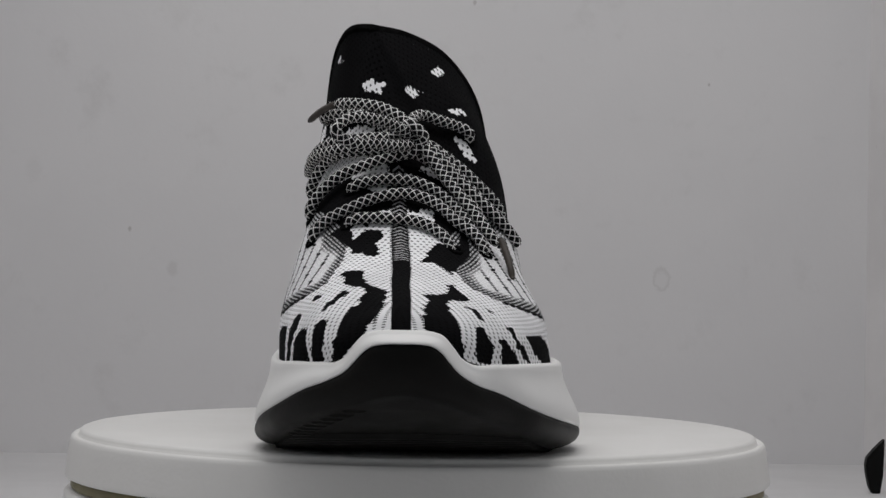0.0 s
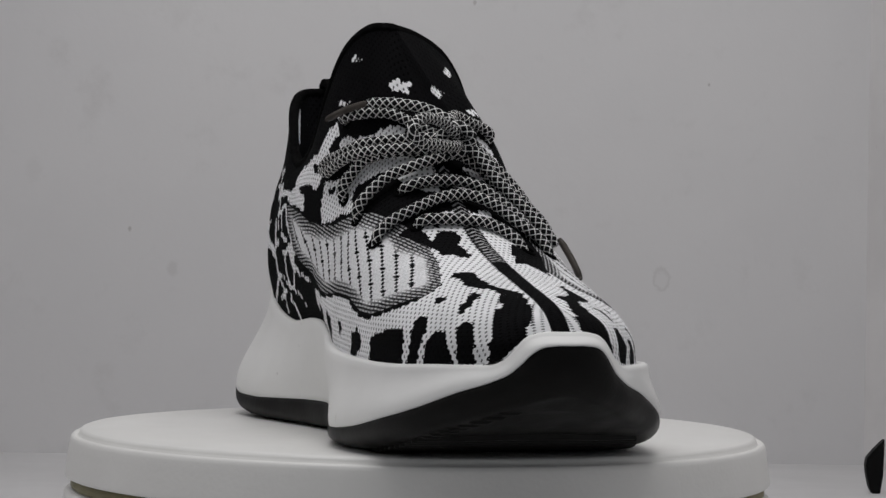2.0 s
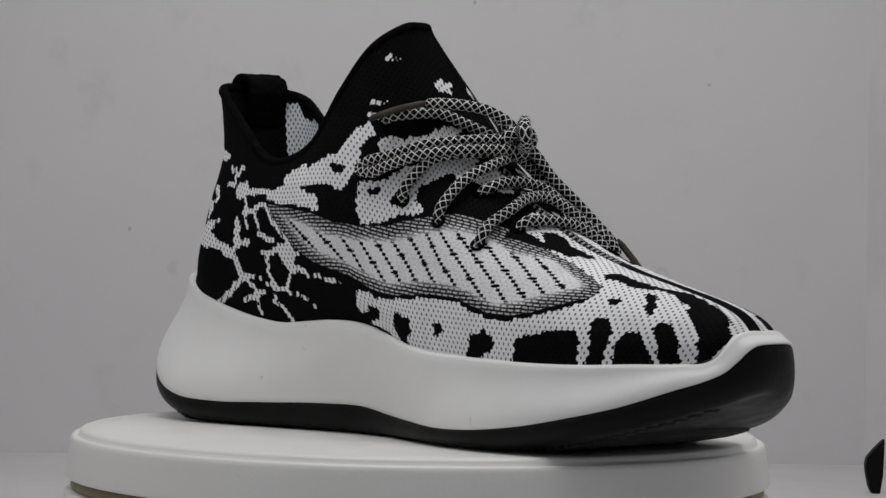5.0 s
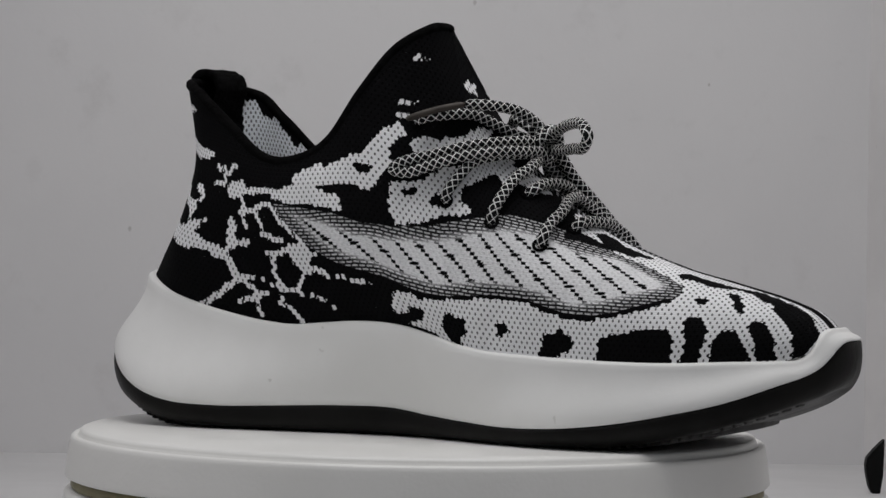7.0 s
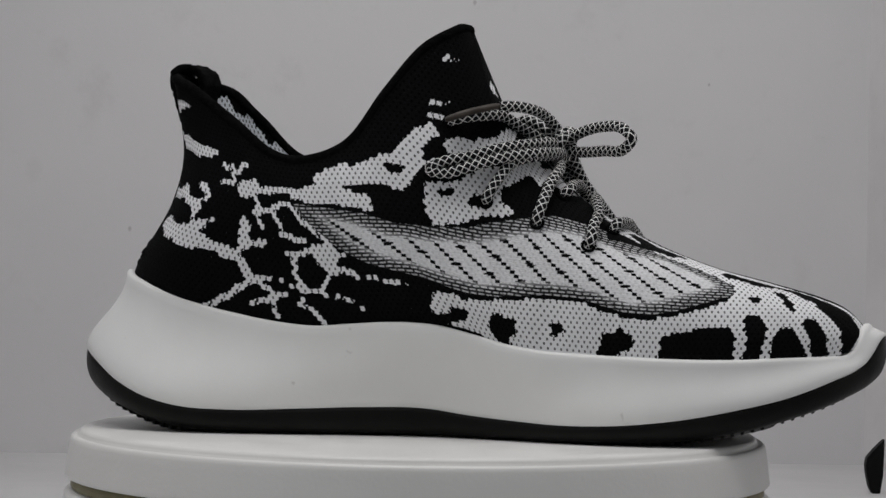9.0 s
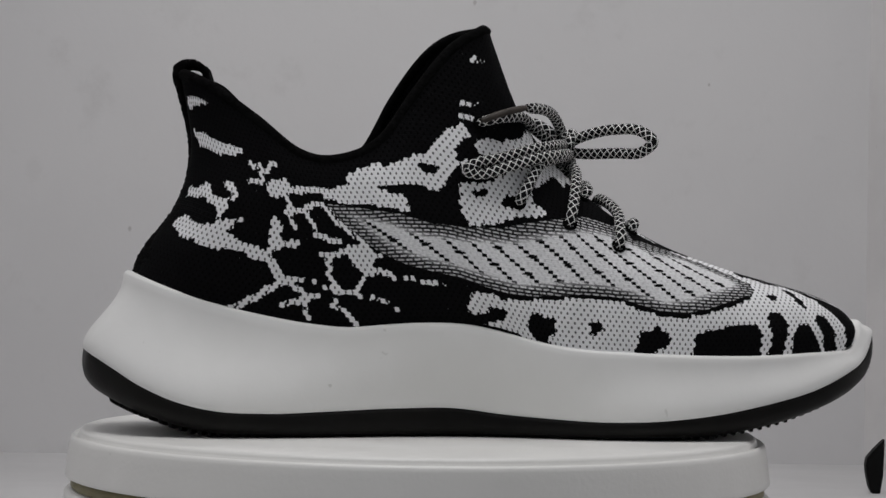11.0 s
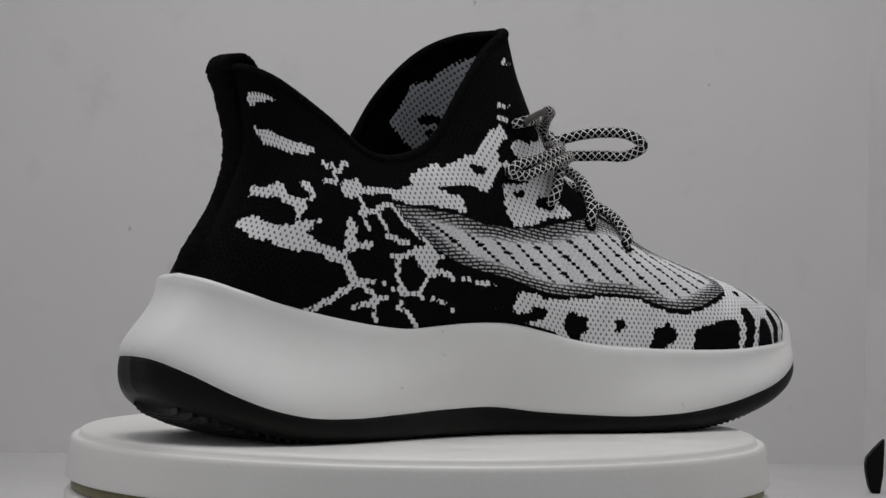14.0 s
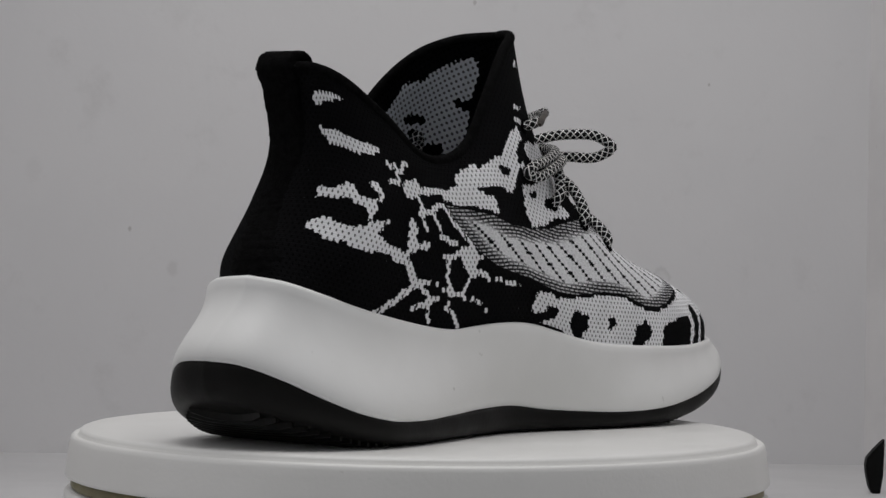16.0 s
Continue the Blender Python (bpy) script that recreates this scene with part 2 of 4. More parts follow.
def outsole():
    middle = np.array([-0.006, -0.0245, 0])
    low = middle + (EDGE - middle) * np.array([0.87, 0.957, 1])
    low[:, 2] = np.minimum(underside(low[:, 1]), EDGE[:, 2] - 0.003)
    inner = middle + (EDGE - middle) * np.array([0.74, 0.915, 1])
    inner[:, 2] = np.minimum(underside(inner[:, 1]), low[:, 2])
    a = EDGE - EDGE_OUT * 0.0003 - UP * 0.0002
    h = (a - low)[:, 2:3]
    p1, p2 = a - UP * h * 0.5 + EDGE_OUT * 0.0016, low + EDGE_OUT * 0.0055 + UP * h * 0.05
    rings = [EDGE - EDGE_OUT * 0.005]
    for t in np.linspace(0, 1, 11):
        rings.append((1 - t)**3 * a + 3 * t * (1 - t)**2 * p1 + 3 * t * t * (1 - t) * p2 + t**3 * low)
    rings.append(inner)
    # the bottom: level rows from the lateral to the medial edge
    n, m = len(EDGE), len(rings)
    verts = list(np.stack(rings, 1).reshape(-1, 3))
    faces = grid_faces(n, m, closed_n=True)
    rows = []
    ends = 8
    for i in range(ends, AROUND - ends + 1):
        p, q = inner[i], inner[n - i]
        row = [i * m + m - 1]
        for k in range(1, 8):
            c = p + (q - p) * k / 8
            c[2] = min(underside(c[1]), p[2] + 0.001)
            row.append(len(verts))
            verts.append(c)
        rows.append(row + [(n - i) * m + m - 1])
    for r, q in zip(rows, rows[1:]):
        faces += [(r[k], r[k + 1], q[k + 1], q[k]) for k in range(8)]
    first = [i * m + m - 1 for i in list(range(n - ends + 1, n)) + list(range(0, ends))]
    last = [i * m + m - 1 for i in range(AROUND + ends - 1, AROUND - ends, -1)]
    faces += [tuple(rows[0] + first), tuple(rows[-1] + last)]
    sole = mesh_object("outsole", verts, faces, rubber_black, shoe, "black rubber outsole rising over toe and heel")
    bm = bmesh.new()
    bm.from_mesh(sole.data)
    bmesh.ops.recalc_face_normals(bm, faces=bm.faces[:])
    bm.to_mesh(sole.data)
    bm.free()
    # cross ribs moulded under heel and forefoot
    lat, med = low[:AROUND + 1], low[[0] + list(range(n - 1, AROUND - 1, -1))]
    places = []
    for y in list(np.arange(-0.1648, -0.045, 0.0036)) + list(np.arange(0.045, 0.122, 0.0036)):
        x0 = lat[np.abs(lat[:, 1] - y).argmin()][0] + 0.0004
        x1 = med[np.abs(med[:, 1] - y).argmin()][0] - 0.0004
        if y < -0.138:  # towards the toe only short ribs at the outer side
            places.append((y, x0 - 0.0012, x0 + 0.007, 0.0))
        else:
            out = 0.0012 if y > 0.08 else 0.0
            places.append((y, x0 - out, x1 + out, 0.004))
    for y, x0, x1, arch in places:
        deep = 0.0022 if y > 0.08 else 0.0017 if arch else 0.0008
        verts, faces, steps = [], [], 7
        for k in range(steps):
            t = k / (steps - 1)
            bow = arch * (1 - (2 * t - 1) ** 2)
            for dy, down in ((-0.0018, -0.0035), (-0.0005, deep), (0.0005, deep), (0.0018, -0.0035)):
                verts.append((x0 + (x1 - x0) * t, y + dy - bow, max(underside(y + dy - bow) - down, 0.0) + 0.0006 * (k in (0, steps - 1))))
        for k in range(steps - 1):
            faces += [(k * 4 + e, k * 4 + e + 1, k * 4 + e + 5, k * 4 + e + 4) for e in range(3)]
        faces += [(0, 1, 2, 3), tuple((steps - 1) * 4 + e for e in (3, 2, 1, 0))]
        mesh_object("rib", verts, faces, rubber_black, sole, smooth=False)


midsole()
outsole()

# ---- the knit upper: rows from the sole up, columns from the heel to the toe ----
LAT_FOOT = [(-11.5, 114.6, 58), (-25.5, 108.8, 56), (-35.9, 92, 50), (-39.5, 66, 44), (-40.5, 46, 41), (-40.5, 25, 41), (-41.5, 6, 42), (-42.5, -10, 42), (-44.5, -24, 39.5), (-46.5, -36, 36), (-48.5, -48, 34),
            (-49.5, -62, 33), (-50.5, -80, 32), (-50, -100, 31), (-47.5, -120, 31), (-42, -142, 32), (-32, -159, 33), (-24.5, -168, 36), (-6, -176, 37)]
LAT_LOW = [(-8.5, 107.9, 69.5), (-21, 105.6, 69), (-39, 89.6, 66), (-42, 66, 60), (-43.5, 47, 58), (-44, 28, 57), (-45, 10, 56), (-46, -6, 56), (-47.5, -18, 55), (-48.5, -32, 54), (-49.5, -46, 53),
           (-50, -60, 52), (-50, -79, 50), (-49, -100, 47), (-46.5, -121, 44), (-40.5, -143, 42), (-31, -160, 41), (-23, -169, 41), (-6, -176.3, 37.3)]
LAT_MIDDLE = [(-5, 94.8, 88), (-20, 95.9, 88), (-39, 83, 88), (-43, 64, 82), (-45, 47, 76), (-45.5, 32, 76), (-46.5, 14, 75), (-45.5, -1, 77), (-44.5, -14, 79), (-43, -28, 80), (-43, -46, 79),
              (-43, -57, 76), (-42, -76, 68), (-41, -98, 61), (-39, -120, 56), (-34, -143, 51), (-26, -160, 47.5), (-19, -169, 45), (-6, -176.6, 37.6)]
LAT_HIGH = [(-8, 91, 108), (-22.5, 91, 108), (-34, 81.2, 108), (-39.5, 65, 102), (-42.5, 50, 94), (-43, 36, 93), (-44, 19, 96), (-42.3, 5, 103), (-39.5, -8, 112), (-35, -22, 117), (-31, -37, 108),
            (-29, -47, 100), (-27, -68, 85), (-26.5, -92, 72), (-26, -117, 64), (-23, -140, 57.5), (-17.5, -158, 52), (-13, -168, 48), (-6, -176.8, 37.9)]
LAT_TOP = [(-8, 96.2, 136.3), (-23.5, 95, 135.8), (-31, 85, 131), (-36, 68, 119), (-38.5, 52, 107), (-39.5, 38, 105), (-39, 22, 112), (-37.6, 8, 131), (-34.6, -5.4, 147.3), (-29.3, -18, 155.1), (-20, -21.8, 156.3),
           (-11.5, -33, 128), (-9, -58, 97), (-8, -86, 78), (-7, -113, 66.5), (-7, -136, 60.4), (-6.5, -156, 54.9), (-6.5, -167, 49.5), (-6, -177, 38.2)]
LAT_ROWS = [LAT_FOOT, LAT_LOW, LAT_MIDDLE, LAT_HIGH, LAT_TOP]
MED_FOOT = [(-11.5, 114.6, 58), (3, 112.8, 56.5), (17.5, 97, 51), (22.5, 72, 45), (24, 48, 41), (25, 26, 40), (26.5, 6, 42), (29, -10, 42), (31.5, -24, 39.5), (34, -36, 36), (36.5, -48, 34),
            (40, -62, 33), (46.5, -80, 32), (46, -100, 31), (42, -120, 31), (32, -141, 32), (22, -157, 33), (11, -168.5, 36), (-6, -176, 37)]
MED_LOW = [(-8.5, 107.9, 69.5), (13, 101, 67), (18, 85, 66), (21, 68, 60), (24, 47, 58), (27, 28, 57), (30, 10, 56), (32, -6, 56), (34.5, -20, 55), (36.5, -33, 54), (38, -46, 53),
           (39.3, -60, 52), (42.8, -79, 50), (42.6, -100, 47), (38.3, -121, 44), (30.3, -142, 42), (20, -158, 41), (9.5, -169, 41), (-6, -176.3, 37.3)]
MED_MIDDLE = [(-5, 94.8, 88), (9.5, 90, 88), (14, 78, 88), (17, 64, 82), (22, 47, 76), (26, 32, 76), (30, 14, 75), (33, -1, 77), (33.5, -14, 79), (33, -27, 80), (33, -43, 78),
              (32, -57, 74), (30.5, -76, 66.5), (30, -98, 59.5), (27.5, -120, 54.6), (20.5, -142, 51), (15, -158, 47.5), (6, -169, 45), (-6, -176.6, 37.6)]
MED_HIGH = [(-8, 91, 108), (2, 88.6, 108), (9.5, 78, 108), (12, 66, 102), (19, 50, 94), (24, 36, 93), (26, 19, 93), (28.7, 5, 97), (28, -8, 106), (20.5, -22, 114), (10.2, -37, 107.5),
            (10, -47, 99.5), (8.7, -67, 84), (8.7, -91, 71.2), (8, -116, 63.2), (6.5, -139, 57), (5, -158, 52), (1, -168, 48), (-6, -176.8, 37.9)]
MED_TOP = [(-8, 96.2, 136.3), (2, 91.5, 135.5), (9, 79.5, 132), (11, 69, 122), (17, 56, 108), (22, 39, 103.5), (25, 22, 108.8), (20.4, 10, 130), (8.8, -0.5, 146.3), (-5.8, -9.8, 154.1), (-20, -21.8, 156.3),
           (-11.5, -33, 128), (-9, -58, 97), (-8, -86, 78), (-7, -113, 66.5), (-7, -136, 60.4), (-6.5, -156, 54.9), (-6.5, -167, 49.5), (-6, -177, 38.2)]
MED_ROWS = [MED_FOOT, MED_LOW, MED_MIDDLE, MED_HIGH, MED_TOP]
COLS = len(LAT_ROWS[0])
TIP = 10  # the column at which the collar ends in the tongue's tip


def skin(rows, nu, ns):
    """The surface over the guide rows: an (nu, ns, 3) array in metres. The top line keeps its corner at the tongue's tip."""
    g = np.asarray(rows, float)                      # (5, COLS, 3)
    at = np.linspace(0, COLS - 1, nu)
    across = [hermite(np.arange(COLS), r, at) for r in g[:-1]]
    top = np.empty((nu, 3))
    k = at <= TIP
    top[k] = hermite(np.arange(TIP + 1), g[-1][:TIP + 1], at[k])
    top[~k] = hermite(np.arange(TIP, COLS), g[-1][TIP:], at[~k])
    across.append(top)
    return hermite([0, 0.25, 0.5, 0.75, 1], np.stack(across), np.linspace(0, 1, ns)).transpose(1, 0, 2) * MM


NU, NS = 841, 201
LAT, MED = skin(LAT_ROWS, NU, NS), skin(MED_ROWS, NU, NS)


def metric(side):
    """Distances over the cloth in millimetres: along the shoe, and up from the sole."""
    along = np.zeros(side.shape[:2])
    step = np.linalg.norm(np.diff(side[:, NS // 3], axis=0), axis=1)
    along[1:] = np.cumsum(step)[:, None]
    up = np.zeros(side.shape[:2])
    up[:, 1:] = np.cumsum(np.linalg.norm(np.diff(side, axis=1), axis=2), axis=1)
    return along / MM, up / MM


def sheet(name, side, material, parent, label="", flip=False, rows=slice(None), values=None):
    """A cloth sheet over one side, with its own coordinates, and named values for each corner."""
    along, up = metric(side)
    uv = np.stack([along, up], 2)[rows]
    p = side[rows]
    n, m = p.shape[:2]
    ob = mesh_object(name, p.reshape(-1, 3), grid_faces(n, m, flip=flip), material, parent, label, uvs=uv.reshape(-1, 2))
    for key, grid in (values or {}).items():
        layer = ob.data.attributes.new(key, "FLOAT", "POINT")
        layer.data.foreach_set("value", np.ascontiguousarray(grid, dtype=np.float32).ravel())
    return ob


# ---- the knitted pattern: patches and threads in tenths of a column and hundredths of the height ----
WHITE, BLACK, PANEL = 1, 0, 2


def inside(px, py, ring):
    """Which of the points lie within a closed ring."""
    x, y = np.asarray(ring[0::2]), np.asarray(ring[1::2])
    hit = np.zeros(px.shape, bool)
    for k in range(len(x)):
        x0, y0, x1, y1 = x[k - 1], y[k - 1], x[k], y[k]
        if y0 == y1:
            continue
        hit ^= ((y0 > py) != (y1 > py)) & (px < (x1 - x0) * (py - y0) / (y1 - y0) + x0)
    return hit


def both_sides(patch, thread):
    patch(WHITE, 141, 0, 141, 60, 128, 74, 124, 101, 181, 101, 181, 0)
    patch(PANEL, 44.5, 66.5, 51, 64.7, 60.8, 60.6, 68.5, 54.1, 77.8, 50.6, 88.2, 49.4, 97, 52.4, 108.2, 57.1, 115.5, 63.5, 121, 68.8, 126.2, 74.7,
          130.8, 74.1, 135.8, 72.4, 140.5, 65.9, 142.2, 61.8, 141.8, 51.2, 137.2, 40.6, 132.2, 31.2, 127.3, 25.3, 122.5, 24.7, 118.5, 26.5, 115.2,
          28.2, 106.5, 27.6, 94, 25.3, 86.2, 25.3, 82, 27.1, 71.8, 31.2, 64.8, 34.7, 58.5, 38.8, 54.2, 43.5, 50, 51.2)
    patch(WHITE, 75, 24.1, 78.2, 24.1, 81.8, 25.3, 84.5, 22.4, 93.8, 23.5, 106.5, 25.9, 115.2, 26.5, 118.2, 24.1, 122.5, 21.8, 127.3, 22.4, 132.2,
          28.2, 137.2, 37.1, 141.5, 47.1, 142.5, 62.4, 146, 67.1, 152.2, 73.5, 156.5, 71.2, 158.2, 57.1, 161.2, 36.5, 166.8, 0, 165, 0, 142.5, 0,
          102.5, 0, 95, 0, 87.5, 0, 86.5, 4.1, 80.2, 4.1, 76, 4.1, 84.5, 11.8, 85, 17.6, 80.5, 17.6, 79, 12.4, 72.5, 10)
    patch(BLACK, 91.2, 15.9, 93.5, 17.6, 95, 15.9, 98.2, 16.5, 98, 8.2, 95.2, 4.7, 96, 0.6, 92.5, 2.4, 90.8, 2.9, 89.8, 7.6)
    patch(BLACK, 108.2, 14.7, 110.2, 16.5, 111, 12.4, 109.2, 8.2, 108, 10)
    patch(BLACK, 120.8, 12.9, 122.3, 17.1, 123.8, 12.4, 124.8, 8.2, 123.8, 4.7, 122.3, 4.7, 121.2, 1.2, 117, 0.6, 118, 6.5, 119, 12.4)
    patch(WHITE, 124.2, 73.5, 125.8, 81.8, 127.3, 85.3, 128, 79.4, 128, 74.1)
    patch(WHITE, 136, 77.1, 136.5, 84.7, 138, 94.7, 135, 88.2, 132.5, 90.6, 128, 85.9, 129.2, 98.8, 151, 97.6, 164, 93.5, 173.2, 71.8, 171.5, 50,
          168.5, 72.4, 162, 82.9, 155, 85.9, 155, 93.5, 149.5, 84.7, 144.2, 78.8, 140, 77.6)
    patch(WHITE, 124.5, 86.5, 124, 90.6, 125, 98.2, 127.3, 98.2, 126, 87.6)
    patch(WHITE, 110.5, 74.1, 112.8, 78.8, 115.5, 88.2, 116.5, 90, 114.5, 80, 111, 71.8)
    patch(WHITE, 117.8, 85.3, 118, 90, 118.2, 95.9, 119, 100, 121, 99.4, 119, 88.8)


def lateral_only(patch, thread):
    patch(WHITE, 101.5, 89.4, 101.5, 90.6, 104, 92.9, 107, 97.6, 106.5, 95.3, 106, 93.5, 102.7, 90)
    patch(WHITE, 111.4, 76.8, 114.5, 85.8, 117.5, 95.8, 120.9, 93.2, 119, 85.5, 114.9, 78.5)
    patch(WHITE, 9, 90.5, 9.8, 92.2, 13, 92.5, 16.9, 92.5, 19.6, 92.5, 16.8, 91.5, 12.8, 89.8, 9.9, 88.5)
    patch(WHITE, 10.4, 82, 11.6, 80.8, 15.2, 80.8, 16.9, 78.5, 20.9, 77.2, 22, 77.5, 25.4, 77.8, 24.5, 75, 22.5, 72.2, 19.1, 72, 15.4, 75, 12.8, 76.2)
    patch(WHITE, 12.1, 50.7, 12.4, 57.8, 13.9, 55.8, 15.6, 56, 16.9, 59.2, 17.9, 56.2, 18.8, 52.5, 20.4, 51.2, 22.5, 52.5, 23, 54.8, 21.6, 56.2,
          20.8, 59, 22.5, 60.2, 24.2, 56.8, 24.1, 54.2, 22.4, 50.5, 22.5, 48.2, 21.5, 45.2, 20.2, 47, 18.9, 48.8, 17.1, 51, 15.9, 51, 14.1, 52.2,
          12.9, 52)
    thread(2.0, 21.2, 46, 21.4, 42.5, 22.1, 41.2)
    patch(WHITE, 12, 35.5, 12.2, 41, 13, 41.8, 14, 43, 15.2, 41.8, 16.5, 40.8, 18.2, 39.5, 21, 40.2, 21.6, 42, 23, 43.5, 25.5, 46, 26.2, 45.8, 24.4,
          42.8, 24.2, 40.5, 23.3, 39.2, 24.9, 37.8, 26.4, 36.8, 28.1, 37, 29.9, 36.5, 28.7, 34, 27.4, 34.2, 25.5, 32.8, 22.5, 31.8, 19.5, 31, 18,
          33.2, 16.5, 33.2, 14.9, 34.5, 13.9, 36.5, 12.6, 37.5)
    thread(2.0, 26.4, 72.2, 27.5, 71.2, 28.7, 72.8, 29.2, 70, 30.6, 71.8, 31.2, 76, 32.5, 78.5)
    thread(1.9, 29.2, 70, 28.9, 65.5, 27.8, 64.8, 26.2, 63.2)
    patch(WHITE, 30, 34.8, 30.6, 39, 30.4, 43.5, 30.8, 49.8, 31.6, 51.7, 32.4, 51, 33.4, 48.8, 32.6, 43, 34.4, 43, 36.1, 44.2, 37.6, 43.2, 35.8, 41,
          33.6, 40, 31.9, 36.5, 31.2, 34.5)
    patch(WHITE, 26.2, 34, 27.4, 36.8, 28.7, 35.8, 30.6, 37, 31.5, 34.8, 33.2, 31, 34.6, 26.5, 36.1, 26.2, 34.9, 23, 33.4, 21, 32.5, 24.5, 31, 31.2,
          29.8, 32.2, 28.5, 31, 27.5, 32.8)
    thread(2.4, 34.9, 24.8, 31.6, 18.8, 29.5, 13.5, 27.9, 8.5, 25.4, 0.8)
    thread(2.2, 34.6, 24.8, 36.4, 21.8, 38.2, 18.8, 39.2, 15.8)
    thread(1.9, 39.2, 16.2, 41.1, 18.2)
    thread(2.2, 39, 15.8, 37.5, 14.2, 35.6, 12.8, 33.8, 10.5)
    thread(2.1, 38.6, 14.5, 38.5, 9.5, 39.2, 5)
    thread(1.6, 36.1, 26, 37.2, 26.2)
    thread(1.5, 38.2, 26.2, 38.5, 26)
    thread(1.5, 40.2, 26, 40.5, 26)
    patch(WHITE, 30.1, 59.8, 29.9, 65.5, 31.4, 68.8, 32.9, 70, 34.9, 74.5, 35.8, 72, 36.5, 70, 35, 64.8, 32.8, 61.5)
    thread(2.6, 35.6, 68.5, 39.1, 71.5, 42.5, 74, 45.8, 74)
    thread(2.0, 34.5, 63.2, 34.9, 61, 35.2, 58, 34, 55.2)
    thread(2.1, 35.2, 57.5, 37.8, 59.8, 39.4, 63.2, 42, 66.2, 43.9, 65.8)
    thread(2.2, 35.2, 57.5, 35.1, 53, 36.1, 51)
    thread(2.3, 39.2, 62, 39.1, 57.8, 40.6, 55, 40.4, 49.8, 42.6, 48.8, 44.5, 47.2, 46.6, 47.2)
    thread(2.2, 43.8, 65.2, 45.2, 63, 46.1, 59, 47.4, 55.2, 48.9, 52.8, 50.4, 49, 52, 46)
    patch(WHITE, 48, 38, 48.5, 42.8, 50.6, 45, 52.4, 47.5, 54, 41.5, 55, 40.8, 53.6, 38.8, 52.8, 36.5, 52.6, 33.8, 51.6, 30.8, 50, 32.5, 48.6, 34.5)
    thread(1.9, 41.8, 39.8, 44.1, 40.2, 46.9, 41.2, 48.5, 42.8)
    patch(WHITE, 42.6, 39.8, 44.4, 40.2, 44.2, 34, 43.8, 29.5, 44.4, 26.8, 44.9, 23.8, 46.2, 21.8, 47.8, 22.2, 49.1, 26, 50.6, 29, 50.1, 26.2, 49.1,
          23, 49.5, 19.8, 49.9, 17.2, 48.4, 18.8, 46.8, 20, 45, 18.8, 43.6, 21, 43.6, 25, 43, 28.5, 43.2, 34, 42.5, 36.2)
    thread(2.2, 51.5, 31.5, 53.8, 33, 55.5, 33.2, 56.8, 29.8)
    thread(1.5, 59, 30.5, 59.2, 30.5)
    thread(1.5, 61, 30, 61.2, 30)
    thread(1.7, 63, 29.2, 65.9, 27.5)
    thread(1.4, 68, 27.5, 68.1, 27.5)
    thread(1.6, 51.2, 17.8, 51.5, 17.8)
    thread(1.7, 52.9, 17.5, 54.5, 15.8)
    thread(1.6, 55.8, 12, 56.2, 11)
    thread(1.9, 43.2, 13, 44.1, 12.5, 45.2, 11.2)
    thread(1.9, 46, 10, 46.8, 7.5, 47.2, 4.2, 47.8, 0.8)
    thread(1.3, 42.6, 22.2, 42.8, 21.8)
    thread(1.3, 42.5, 16.2, 42.5, 16)
    thread(1.3, 44.2, 16.8, 44.4, 16.5)
    patch(WHITE, 44.2, 73.2, 47.4, 75.5, 51.2, 77.8, 51.4, 84.5, 54.7, 87.5, 58.9, 88, 59.6, 83.5, 65.1, 81.5, 70.8, 78.2, 74.2, 79.2, 78, 79.8,
          81.8, 78.8, 83.5, 75.2, 81, 74.2, 79, 73, 78.6, 69.2, 75.4, 67, 74, 64.5, 70.5, 66, 67, 70, 63.4, 72, 57.5, 74, 59.1, 70.5, 63.6, 66.2,
          63.4, 64, 64.2, 60, 59.8, 63, 55.2, 65.5, 50.5, 65.8, 47, 68.2, 44.4, 68.8)
    patch(BLACK, 67.2, 76.5, 69.2, 76.2, 73.6, 71.2, 73.4, 69.8, 70.1, 71.2)
    patch(WHITE, 84.5, 71.8, 86.8, 72.8, 89.9, 72.5, 92.2, 72.5, 103.7, 82.5, 110.5, 90, 107.1, 81.5, 97.1, 71.5, 92.4, 66.8, 88.1, 67, 85.1, 69.5)
    patch(WHITE, 78, 64.5, 84.2, 62, 88.8, 62.7, 96.4, 68.5, 100.6, 72.5, 114.5, 88.2, 112.6, 76, 101.5, 67.5, 96.9, 62.7, 95.6, 58.5, 98.2, 56,
          97.2, 54, 93.1, 53.2, 87.5, 51, 78.8, 50.7, 77.5, 55.5, 77.6, 59.8)
    patch(BLACK, 80.9, 61.3, 85.8, 60.5, 85.6, 58.8, 82, 59)
    patch(BLACK, 88.6, 57.5, 91.1, 58.5, 93.9, 57.8, 93.4, 55.2, 89.2, 55.2)
    patch(BLACK, 128.9, 0.2, 129.1, 13, 130.2, 15.8, 132.8, 17.5, 136.2, 22.2, 138.6, 24.2, 141, 26.5, 141.8, 21.8, 142.1, 13.8, 142.1, 0, 135.8, 0)
    patch(BLACK, 143.5, 0, 143.9, 9.8, 144, 22.8, 143, 31.2, 143.9, 37.2, 145.9, 38, 147, 30.2, 146.8, 19.2, 146.5, 0)
    patch(BLACK, 148, 0, 148.2, 19.8, 149.1, 29.5, 151.8, 31, 153.5, 19, 155, 7.2, 155.6, 0)
    thread(1.9, 81.5, 81.2, 83.4, 79.8, 85.2, 78)
    thread(1.5, 78.8, 69.5, 80.6, 69, 82.1, 67.8)
